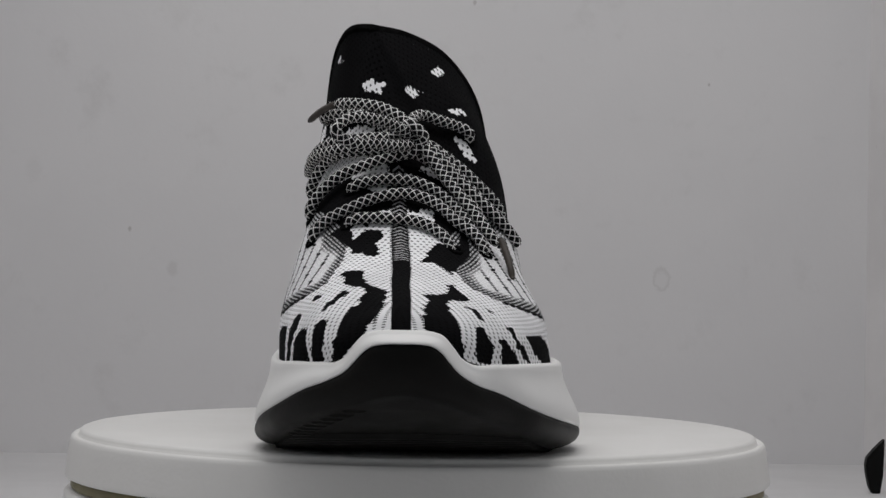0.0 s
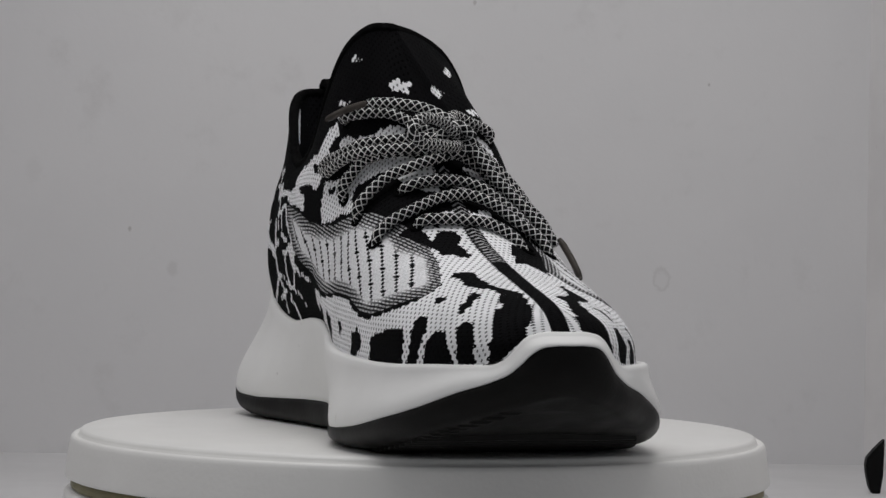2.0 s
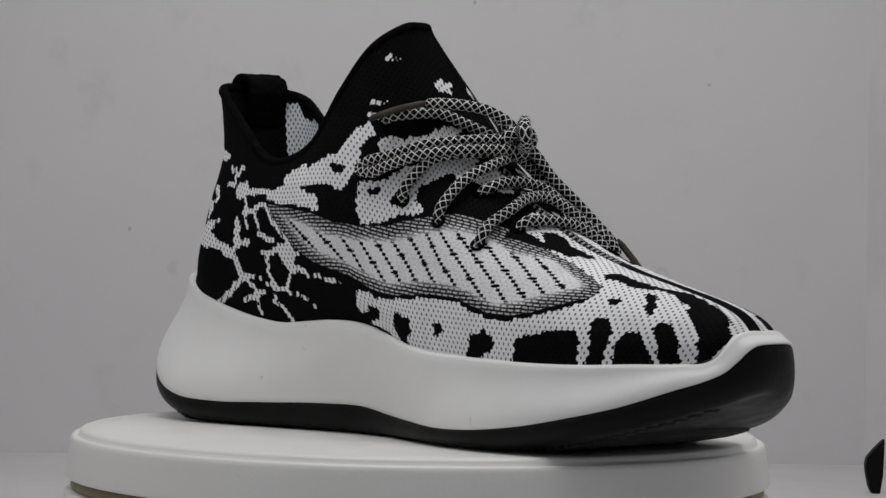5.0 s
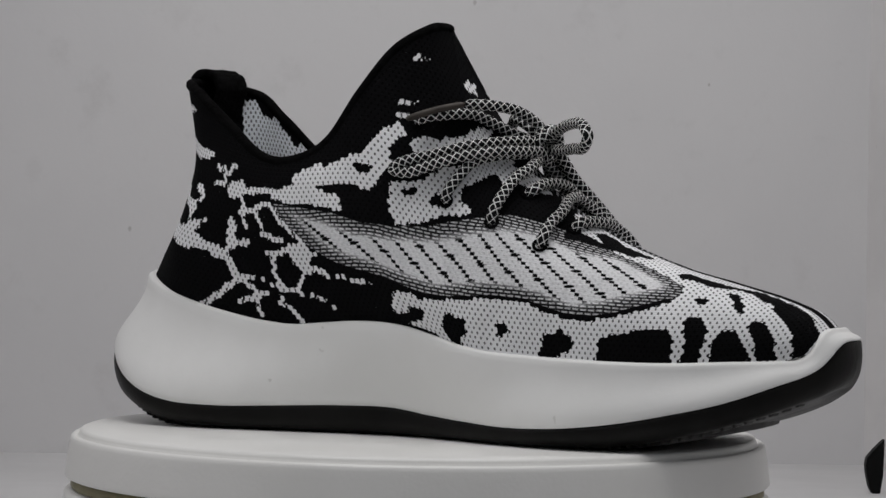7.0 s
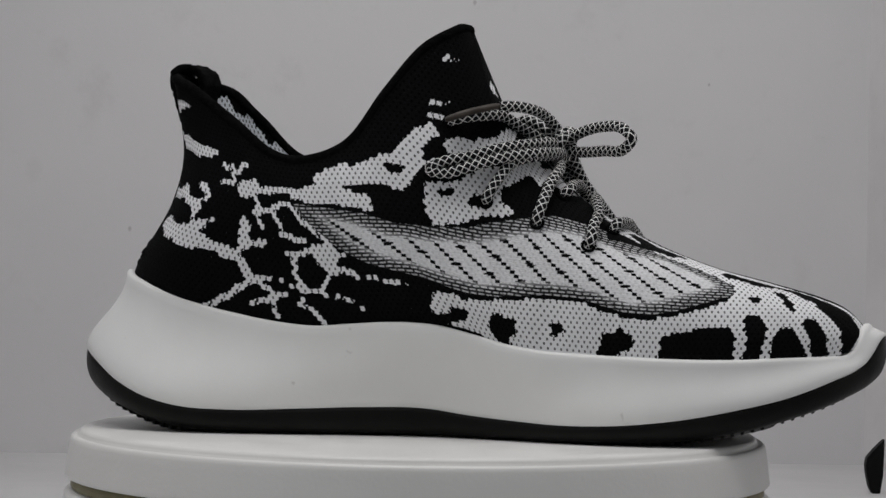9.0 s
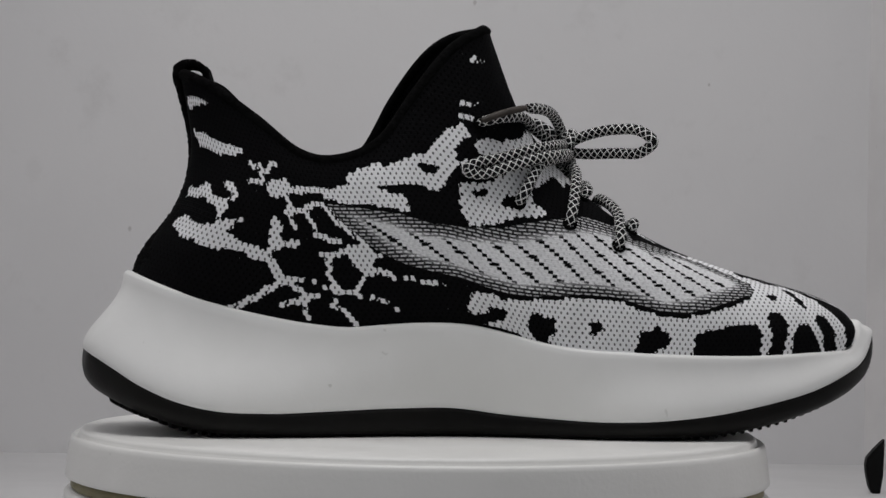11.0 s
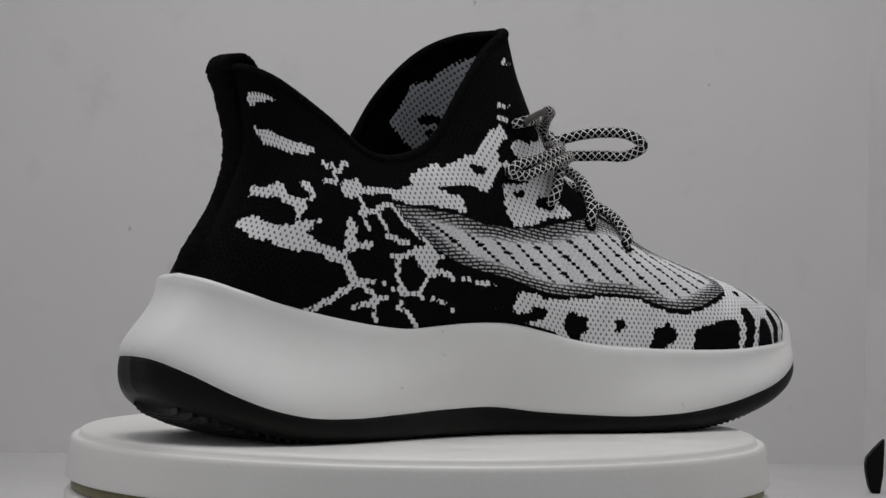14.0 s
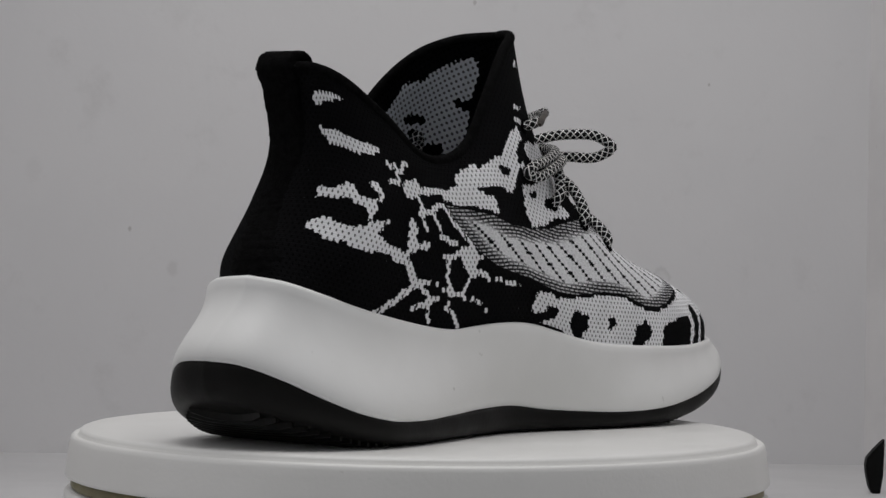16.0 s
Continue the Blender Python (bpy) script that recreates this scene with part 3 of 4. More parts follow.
    patch(WHITE, 83.6, 94.5, 84.5, 94.5, 86.2, 94.2, 87, 93.5, 88, 92.5, 87.5, 92.2, 85.8, 93, 84.5, 93.8)
    patch(WHITE, 80.5, 84.8, 82.2, 85, 83.4, 83.5, 86.9, 82, 86.8, 81.5, 82.2, 83.2)
    patch(BLACK, 155.9, 3.5, 155.1, 21.8, 153.5, 37.2, 153.8, 44.8, 155.9, 43, 158.4, 29.2, 160.1, 3)
    patch(BLACK, 165, 0, 163, 31.2, 160, 48.2, 157.1, 64.5, 157.2, 70, 152.4, 81, 150.6, 79.5, 148.1, 75.5, 146.4, 71.2, 144, 73.2, 142.1, 70.8,
          141.9, 67.2, 140.9, 73.8, 141.4, 79.8, 142.4, 84.2, 143.9, 82, 146.9, 83, 150.1, 84.5, 153.4, 92.2, 157.1, 90, 159.9, 88, 166.4, 77.5,
          169.9, 60.5, 172.2, 43.8, 171.4, 25, 170, 4.2, 168.8, 0)
    patch(BLACK, 122.1, 64.2, 123.1, 73, 124.9, 75.8, 128.9, 78, 127.6, 84.5, 129.1, 91.5, 130.8, 92.5, 132.4, 89, 135.2, 90.2, 136.5, 92.2, 135.9,
          84.5, 134.2, 82.5, 134.2, 77.2, 132.1, 77.5, 130.4, 75.2, 127.9, 72)
    patch(BLACK, 148.9, 71, 150.6, 72, 152.1, 59.5, 151.9, 47.5, 150.4, 54.2)
    patch(BLACK, 144, 52.5, 145.8, 58, 146.1, 51, 144.8, 49)
    patch(WHITE, 101.1, 89.8, 102.4, 91.8, 103.7, 94, 104.9, 94.5, 107, 98, 106.8, 95, 104, 92)
    patch(WHITE, 98.9, 89.2, 100.4, 90, 100.8, 89.8)
    patch(WHITE, 87.9, 92, 88.2, 93.2, 90, 91.8)


def medial_only(patch, thread):
    patch(WHITE, 9, 90.5, 9.8, 92.2, 13, 92.5, 16.9, 92.5, 19.6, 92.5, 16.8, 91.5, 12.8, 89.8, 9.9, 88.5)
    patch(WHITE, 10.4, 82, 11.6, 80.8, 15.2, 80.8, 16.9, 78.5, 20.9, 77.2, 22, 77.5, 25.4, 77.8, 24.5, 75, 22.5, 72.2, 19.1, 72, 15.4, 75, 12.8, 76.2)
    patch(WHITE, 12.1, 50.7, 12.4, 57.8, 13.9, 55.8, 15.6, 56, 16.9, 59.2, 17.9, 56.2, 18.8, 52.5, 20.4, 51.2, 22.5, 52.5, 23, 54.8, 21.6, 56.2,
          20.8, 59, 22.5, 60.2, 24.2, 56.8, 24.1, 54.2, 22.4, 50.5, 22.5, 48.2, 21.5, 45.2, 20.2, 47, 18.9, 48.8, 17.1, 51, 15.9, 51, 14.1, 52.2,
          12.9, 52)
    patch(WHITE, 12, 35.5, 12.2, 41, 13, 41.8, 14, 43, 15.2, 41.8, 16.5, 40.8, 18.2, 39.5, 21, 40.2, 21.6, 42, 23, 43.5, 25.5, 46, 26.2, 45.8, 24.4,
          42.8, 24.2, 40.5, 23.3, 39.2, 24.9, 37.8, 26.4, 36.8, 28.1, 37, 29.9, 36.5, 28.7, 34, 27.4, 34.2, 25.5, 32.8, 22.5, 31.8, 19.5, 31, 18,
          33.2, 16.5, 33.2, 14.9, 34.5, 13.9, 36.5, 12.6, 37.5)
    patch(BLACK, 167.1, 0, 166.2, 30.2, 163.4, 50.7, 159.2, 63.5, 155.9, 69.8, 152.4, 67.2, 148.8, 59.2, 146.8, 61.5, 145.9, 66.5, 144.2, 69.8,
          145.4, 74.5, 147.5, 70, 150.1, 73, 153.4, 81.5, 154, 87, 156, 81.2, 162, 83.2, 168, 79.8, 171.6, 68, 173.2, 45.2, 172.5, 27.5, 171.6, 0)
    patch(BLACK, 163.4, 0, 161.5, 29.5, 158.6, 41.5, 156.2, 39.2, 157, 27.8, 156.4, 21.8, 158.1, 2.8)
    patch(BLACK, 154.6, 3, 154, 26.2, 152.6, 25.5, 150.8, 17.2, 148.1, 2.8)
    patch(BLACK, 148.9, 33.2, 147, 32, 147.8, 23, 145.6, 13.2, 143.8, 2.5, 146, 4.8, 148.8, 16.5)
    patch(BLACK, 144.5, 23.5, 136.9, 19, 128.1, 7, 127.4, 0.5, 138.9, 2, 141.8, 8.2)
    patch(BLACK, 152, 60.5, 151.2, 55.5, 151.5, 49.2, 153.8, 41.5, 155, 47.2, 153.2, 53.8)
    patch(BLACK, 148.4, 51.7, 147.2, 50, 148.2, 44.2)
    patch(BLACK, 138.4, 88.2, 134.5, 85, 130.9, 82, 129.1, 79, 128.6, 72.5, 126.5, 69.5, 122.6, 68.8, 122.1, 71, 119.5, 67.8, 123.5, 65.5, 128.4,
          65.5, 133.5, 68.8, 139.6, 71.5, 138, 75.8, 136.9, 80.2)
    patch(WHITE, 91.4, 90.8, 87.9, 92.8, 85.8, 92.2, 90.5, 89.8)
    patch(WHITE, 103.1, 91, 99.2, 88.2, 97.1, 87, 100.8, 86.8, 102.9, 89.2)
    patch(WHITE, 93.9, 82.2, 88.9, 82.2, 89.2, 80.5, 92.7, 81)
    patch(WHITE, 96.6, 78, 94.8, 76.2, 93.8, 72.8, 94.4, 69.2, 95.9, 70, 96.5, 74)
    patch(WHITE, 123.1, 89.5, 121.5, 82, 124.1, 80.5, 125.6, 83.5, 125.6, 89)


def softened(grid, times=2):
    """A running mean over three by three neighbours."""
    for _ in range(times):
        for axis in (0, 1):
            p = np.concatenate([grid.take([0], axis), grid, grid.take([-1], axis)], axis)
            n = grid.shape[axis]
            grid = (p.take(range(n), axis) + p.take(range(1, n + 1), axis) + p.take(range(2, n + 2), axis)) / 3
    return grid


STITCH_U, STITCH_V = 2.35, 1.75  # one knit stitch, in millimetres along and up


def pattern(side, lateral):
    """How white the yarn is, and where the mesh panel, its pale middle and the centre seam lie, corner by corner."""
    u, v = metric(side)
    col, high = np.meshgrid(np.linspace(0, (COLS - 1) * 10, NU), np.linspace(0, 100, NS), indexing="ij")
    # each stitch is of one colour: a corner takes the colour at the middle of the stitch that it belongs to
    best, mid_u, mid_v = np.full(u.shape, 1e9), u.copy(), v.copy()
    base = np.floor(v / STITCH_V)
    for step in (0, 1):
        row = base + step
        shift = np.where(row % 2 == 0, 0.5, 0.0)
        cu, cv = (np.round(u / STITCH_U - shift) + shift) * STITCH_U, row * STITCH_V
        d = ((u - cu) / STITCH_U) ** 2 + ((v - cv) / STITCH_V) ** 2 * 0.72
        nearer = d < best
        best, mid_u, mid_v = np.where(nearer, d, best), np.where(nearer, cu, mid_u), np.where(nearer, cv, mid_v)
    at = np.interp(mid_u, u[:, 0], np.arange(NU))
    col_s = at / (NU - 1) * (COLS - 1) * 10
    near = np.clip(np.round(at).astype(int), 0, NU - 1)
    high_s = np.empty(u.shape)
    for i in range(NU):
        hit = near == i
        if hit.any():
            high_s[hit] = np.interp(mid_v[hit], v[i], high[i])
    kind, smooth = np.zeros(col.shape), np.zeros(col.shape)

    def patch(what, *ring):
        kind[inside(col_s, high_s, ring)] = what
        smooth[inside(col, high, ring)] = what

    def thread(width, *line):
        pu, pv = [], []
        for c, s in zip(line[0::2], line[1::2]):
            i, j = min(NU - 1, round(c / 10 / (COLS - 1) * (NU - 1))), min(NS - 1, round(s / 100 * (NS - 1)))
            pu.append(u[i, j]), pv.append(v[i, j])
        for a, b, c, d in zip(pu, pv, pu[1:], pv[1:]):
            n = (c - a) ** 2 + (d - b) ** 2 + 1e-9
            for du, dv, grid, reach in ((mid_u, mid_v, kind, max(0.90, width * 0.42)), (u, v, smooth, width / 2)):
                t = np.clip(((du - a) * (c - a) + (dv - b) * (d - b)) / n, 0, 1)
                grid[np.hypot(du - a - t * (c - a), dv - b - t * (d - b)) < reach] = WHITE

    both_sides(patch, thread)
    (lateral_only if lateral else medial_only)(patch, thread)
    panel = smooth == PANEL
    white = np.where(panel, 0.0, 0.58 * (kind == WHITE) + 0.42 * (smooth == WHITE))
    # how deep within the panel: 0 at its edge, 1 from some five millimetres on
    depth, left = np.zeros(col.shape), panel.copy()
    for k in range(10):
        for axis in (0, 1) if k % 2 else (0, 0, 1):
            left = left & np.roll(left, 1, axis) & np.roll(left, -1, axis)
        depth += left / 10.0
    across = v[:, -1][:, None] - v
    seam = (across < 3.3) & (col > 118) & (col < 176)
    ladder = (across < 2.7) & (col > 118) & (col < 139)
    return {"white": white, "panel": softened(panel.astype(float), 1), "inner": softened(depth, 1),
            "seam": softened(seam.astype(float), 3), "ladder": softened(ladder.astype(float), 1)}


def knit_material(name, pale, dark, hole, gap_from=0.40, gap_to=0.78):
    m = Nodes(name)
    u, v = m.uv()
    lattice = m.math("MULTIPLY", m.math("COSINE", m.math("MULTIPLY", u, 2 * math.pi / 2.35)), m.math("COSINE", m.math("MULTIPLY", v, math.pi / 1.75)))
    gap = m.ramp(lattice, gap_from, gap_to)
    rib = m.math("SINE", m.math("MULTIPLY", v, 2 * math.pi / 0.825))
    flock = m.math("SUBTRACT", m.noise(520, 2), 0.5)
    edge = m.math("ADD", m.math("ADD", m.attribute("white"), m.math("MULTIPLY", lattice, -0.34)), m.math("MULTIPLY", flock, 0.50))
    white = m.ramp(edge, 0.42, 0.56)
    panel, inner = m.ramp(m.attribute("panel"), 0.4, 0.6), m.attribute("inner")
    # the panel's border: rows of short floats, each row shifted against the next
    place = m.tree.nodes.new("ShaderNodeCombineXYZ")
    m.link(m.math("MULTIPLY", u, 0.7), place.inputs[0])
    m.link(m.math("MULTIPLY", m.math("ADD", v, m.math("MULTIPLY", u, 0.12)), 2.3), place.inputs[1])
    dash = m.noise(1.0, 1, 0.5, place.outputs[0])
    level = m.math("ADD", m.math("DIVIDE", v, 1.42), m.math("MULTIPLY", m.math("SUBTRACT", m.noise(90, 2), 0.5), 0.9))
    row, within = m.math("FLOOR", level), m.math("ABSOLUTE", m.math("SUBTRACT", m.math("FRACT", level), 0.5))
    along = m.math("FRACT", m.math("ADD", m.math("DIVIDE", u, 3.1), m.math("MULTIPLY", m.math("SINE", m.math("MULTIPLY", row, 7.3)), 2.7)))
    floats = m.math("MULTIPLY", m.ramp(within, 0.17, 0.30, 1.0, 0.0), m.ramp(m.math("ABSOLUTE", m.math("SUBTRACT", along, 0.5)), 0.30, 0.44, 1.0, 0.06))
    fill = m.math("ADD", m.math("MULTIPLY", floats, m.math("ADD", m.math("MULTIPLY", inner, 0.25), 0.60)), m.ramp(inner, 0.40, 1.0, 0.02, 0.55))
    border = m.math("MINIMUM", m.math("MULTIPLY", fill, m.ramp(dash, 0.3, 0.62, 0.5, 1.05)), 0.92)
    # slanting lines of short dashes and small eyes in its pale middle
    slant = m.math("DIVIDE", m.math("ADD", u, m.math("MULTIPLY", row, 1.15 * 1.42)), 10.4)
    off = m.math("ABSOLUTE", m.math("SUBTRACT", m.math("FRACT", slant), 0.5))
    dotted = m.math("MULTIPLY", m.ramp(off, 0.076, 0.104, 1.0, 0.0), m.ramp(within, 0.36, 0.49, 1.0, 0.45))
    beat = m.math("ADD", m.math("SUBTRACT", v, m.math("MULTIPLY", u, 0.25)), m.math("MULTIPLY", m.math("FLOOR", slant), 4.7))
    far = m.math("ABSOLUTE", m.math("SUBTRACT", m.math("FRACT", m.math("DIVIDE", beat, 11.0)), 0.5))
    eye = m.math("MULTIPLY", m.ramp(far, 0.045, 0.075, 1.0, 0.0), m.ramp(off, 0.16, 0.22, 1.0, 0.0))
    pale_middle = m.math("MULTIPLY", m.math("SUBTRACT", 1.0, m.math("MAXIMUM", dotted, eye)), m.ramp(dash, 0.3, 0.7, 0.78, 0.98))
    middle = m.ramp(inner, 0.72, 0.98)
    mesh = m.math("ADD", m.math("MULTIPLY", border, m.math("SUBTRACT", 1.0, middle)), m.math("MULTIPLY", pale_middle, middle))
    white = m.math("ADD", m.math("MULTIPLY", white, m.math("SUBTRACT", 1.0, panel)), m.math("MULTIPLY", mesh, panel))
    rungs = m.math("MULTIPLY", m.attribute("ladder"), m.ramp(m.math("SINE", m.math("MULTIPLY", u, 2 * math.pi / 1.7)), 0.1, 0.5))
    # ticks of overlock thread along both edges of the seam
    ticks = m.math("MULTIPLY", m.ramp(m.attribute("seam"), 0.08, 0.3), m.ramp(m.math("SINE", m.math("MULTIPLY", u, 2 * math.pi / 1.3)), -0.2, 0.35))
    white = m.math("MULTIPLY", white, m.math("SUBTRACT", 1.0, m.math("MULTIPLY", ticks, 0.85)))
    seam = m.ramp(m.attribute("seam"), 0.45, 0.62)
    white = m.math("ADD", m.math("MULTIPLY", white, m.math("SUBTRACT", 1.0, seam)), m.math("MULTIPLY", m.math("MULTIPLY", rungs, 0.45), seam))
    tone = m.ramp(m.noise(60, 4), 0.3, 0.7, 0.92, 1.04)
    yarn = m.mix(white, dark, pale)
    # the dark of the knit's holes is shade painted into the yarn colour
    hole_shade = m.math("MULTIPLY", gap, m.math("SUBTRACT", 1.0, m.math("MULTIPLY", panel, 0.85)))
    tone = m.math("MULTIPLY", tone, m.math("SUBTRACT", 1.0, m.math("MULTIPLY", hole_shade, hole)))
    n = m.tree.nodes.new("ShaderNodeVectorMath")
    n.operation = "SCALE"
    m.link(yarn, n.inputs[0])
    m.link(tone, n.inputs["Scale"])
    m.link(n.outputs[0], m.bsdf.inputs["Base Color"])
    m.rough(0.88)
    m.bsdf.inputs["Specular IOR Level"].default_value = 0.045
    fuzz = m.noise(2500, 2)
    h = m.math("ADD", m.math("MULTIPLY", gap, -1.0), m.math("MULTIPLY", rib, 0.09))
    m.bump(m.math("ADD", h, m.math("MULTIPLY", fuzz, 0.35)), 0.0005, 0.75)
    return m.mat


knit = knit_material("knit_upper", (0.94, 0.94, 0.96), (0.0050, 0.0050, 0.0056), 0.84)
knit_lining = knit_material("knit_lining", (0.92, 0.95, 1.0), (0.006, 0.006, 0.007), 0.82, 0.26, 0.66)


def inward(side, depth):
    du, dv = np.gradient(side, axis=0), np.gradient(side, axis=1)
    n = np.cross(du, dv)
    n /= np.linalg.norm(n, axis=2)[..., None] + 1e-12
    core = np.array([-0.008, 0, 0.06])
    if (n * (core - side)).sum(2)[NU // 4, NS // 2] < 0:
        n = -n
    return side + n * depth


# the inner side's lining: the pale field and its black blots, in tenths of a column and hundredths of the height
LINING_FIELD = [73.9, 89.8, 78.6, 92.0, 79.8, 94.2, 85.6, 92.0, 86.8, 93.0, 91.4, 94.5, 95.8, 96.0, 97.7, 93.5, 97.9, 87.8, 99.1, 81.2, 97.5, 75.0, 95.0, 75.0, 92.6, 75.8, 89.9, 73.2, 86.1, 74.0, 80.2, 80.5]
LINING_BLOTS = [[82.5, 84.8, 85.1, 84.5, 90.1, 81.8, 89.6, 80.2, 84.4, 82.2],
                [94.0, 86.8, 97.9, 87.8, 98.4, 85.2, 96.1, 85.0],
                [90.6, 73.0, 92.0, 75.5, 95.2, 77.0, 95.6, 72.8, 92.4, 71.0],
                [84.4, 80.8, 88.0, 79.5, 90.5, 76.2, 89.1, 75.0, 86.5, 77.8]]


def outer_normals():
    """Outward directions of both sides, brought together towards the line over the tongue and toe where they meet."""
    lat, med = LAT - inward(LAT, 1.0), MED - inward(MED, 1.0)
    first = int(NU * TIP / (COLS - 1))
    mean = lat[first:, -3] + med[first:, -3]
    mean /= np.linalg.norm(mean, axis=1)[:, None]
    near = np.clip((np.linspace(0, 1, NS) - 0.74) / 0.25, 0, 1)
    near = (near * near * (3 - 2 * near))[None, :, None]
    for n in (lat, med):
        n[first:] = n[first:] * (1 - near) + mean[:, None] * near
        n /= np.linalg.norm(n, axis=2)[..., None] + 1e-12
    return lat, med


def upper():
    normals = outer_normals()
    for side, lateral in ((LAT, True), (MED, False)):
        cloth = sheet("knit_upper", side, knit, shoe, "patterned black and white knit" if lateral else "knit of the inner side", flip=not lateral,
              values=pattern(side, lateral))
        cloth.data.normals_split_custom_set_from_vertices(normals[0 if lateral else 1].reshape(-1, 3).tolist())
        # lining: pale knit with black patches and a black margin below the collar
        cut = slice(0, int(NU * 12.5 / 18))
        along, up = metric(side)
        edge = up[:, -1][:, None] - up
        blot = np.sin(along * 0.19 + 1.0) * np.sin(up * 0.42 + 0.6) + 0.5 * np.sin(along * 0.37 + up * 0.27)
        lined = softened(((edge > np.where(along > 110, 9.5, 7.0 if lateral else 5.6) + 2.2 * np.sin(along * 0.36) + np.sin(along * 0.9)) & ((blot < 0.74) | (along < (20 if lateral else 95))) & (along > 27)).astype(float))
        if not lateral:
            col, high = np.meshgrid(np.linspace(0, (COLS - 1) * 10, NU), np.linspace(0, 100, NS), indexing="ij")
            field = inside(col, high, LINING_FIELD)
            for ring in LINING_BLOTS:
                field &= ~inside(col, high, ring)
            lined = np.where(along < 95, lined, softened(field.astype(float), 1))
        sheet("lining", inward(side, 0.0024), knit_lining, shoe, "grey knit lining", flip=lateral, rows=cut, values={"white": lined[cut]})


def tube(name, line, radius, material, parent, label="", sides=14, caps=True, closed=False, count=None, flat=1.0):
    """A round cord along a smooth line, with coordinates along it and round it."""
    p = np.asarray(line, float)
    length = np.linalg.norm(np.diff(p, axis=0), axis=1).sum()
    count = count or max(8, int(length / 0.0011))
    p = spline(p, count)
    d = np.gradient(p, axis=0)
    d /= np.linalg.norm(d, axis=1)[:, None] + 1e-12
    ref = np.cross(d[0], UP if abs(d[0][2]) < 0.9 else np.array([1.0, 0, 0]))
    verts, uvs, run = [], [], 0.0
    for k in range(count):
        ref = ref - d[k] * np.dot(ref, d[k])
        ref /= np.linalg.norm(ref) + 1e-12
        other = np.cross(d[k], ref)
        if k:
            run += np.linalg.norm(p[k] - p[k - 1])
        end = min(k, count - 1 - k)
        r = radius * (1.0 if not caps or end > 2 else (0.55, 0.83, 0.96)[end])
        for j in range(sides + 1):
            a = 2 * math.pi * j / sides
            verts.append(p[k] + ref * r * math.cos(a) + other * r * flat * math.sin(a))
            uvs.append((run / MM, j / sides))
    faces = grid_faces(count, sides + 1)
    if caps:
        faces.append(tuple(range(sides - 1, -1, -1)))
        base = (count - 1) * (sides + 1)
        faces.append(tuple(base + j for j in range(sides)))
    return mesh_object(name, verts, faces, material, parent, label, uvs=uvs)


def collar():
    k = int(NU * TIP / (COLS - 1))
    ring = np.concatenate([inward(LAT, 0.0012)[:k, -1], inward(MED, 0.0012)[k::-1, -1]])
    ring[:, 2] -= 0.0006
    tube("collar_binding", ring[::9], 0.0021, felt_black, shoe, "black padded collar binding", sides=12, caps=False, count=420)


def pull_tab():
    """A webbing strip up the heel that folds over the collar into a loop."""
    heel = LAT[0][0::10]
    line = [tuple(p + np.array([0, 0.0004 - 0.0018 * max(0.0, 1 - k / 4), 0])) for k, p in enumerate(heel[:-1])]
    top = LAT[0][-1]
    for dy, dz in ((0.2, -2.0), (0.5, 0.4), (-0.4, 2.7), (-2.9, 4.0), (-6.2, 3.9), (-9.6, 1.9), (-10.8, -1.6), (-9.2, -8), (-7, -15)):
        line.append(tuple(top + np.array([0.001, dy * MM, dz * MM])))
    p = spline(line, 150)
    fuzz = np.random.default_rng(5)
    d = np.gradient(p, axis=0)
    verts, uvs = [], []
    section = []
    for x, y in ((-1, -0.6), (-1.02, 0), (-1, 0.6), (-0.94, 1), (-0.5, 1), (0, 1), (0.5, 1), (0.94, 1), (1, 0.6), (1.02, 0), (1, -0.6), (0.94, -1), (0.5, -1), (0, -1), (-0.5, -1), (-0.94, -1)):
        section.append((x, y))
    for k in range(len(p)):
        t = d[k] / (np.linalg.norm(d[k]) + 1e-12)
        # the strip bends round the heel and follows its slant
        high = p[k][2] / MM
        slant, bend = np.interp(high, [58, 70, 88, 108, 136], [0.10, 0.0, -0.12, -0.10, -0.13]), np.interp(high, [58, 70, 88, 108, 120, 138], [5.2, 3.8, 2.4, 1.4, 0.9, 0.4])
        across = np.array([1.0, slant, 0])
        across /= np.linalg.norm(across)
        n = np.cross(across, t)
        n /= np.linalg.norm(n)
        half = 0.0091 + 0.0035 * max(0, 1 - k / 75)
        for x, y in section:
            thick = 0.0010 + 0.0010 * max(0.0, 1 - abs(k - 110) / 27)
            q = p[k] + across * x * half + n * y * thick
            q = q + np.array([0, -bend * MM * x * x, 0])
            verts.append(q + fuzz.normal(0, 0.00016, 3))
    faces = grid_faces(len(p), len(section), closed_m=True)
    faces.append(tuple(range(len(section))))
    mesh_object("pull_tab", verts, faces, felt_black, shoe, "black webbing heel strip with pull loop")


upper()
collar()
pull_tab()


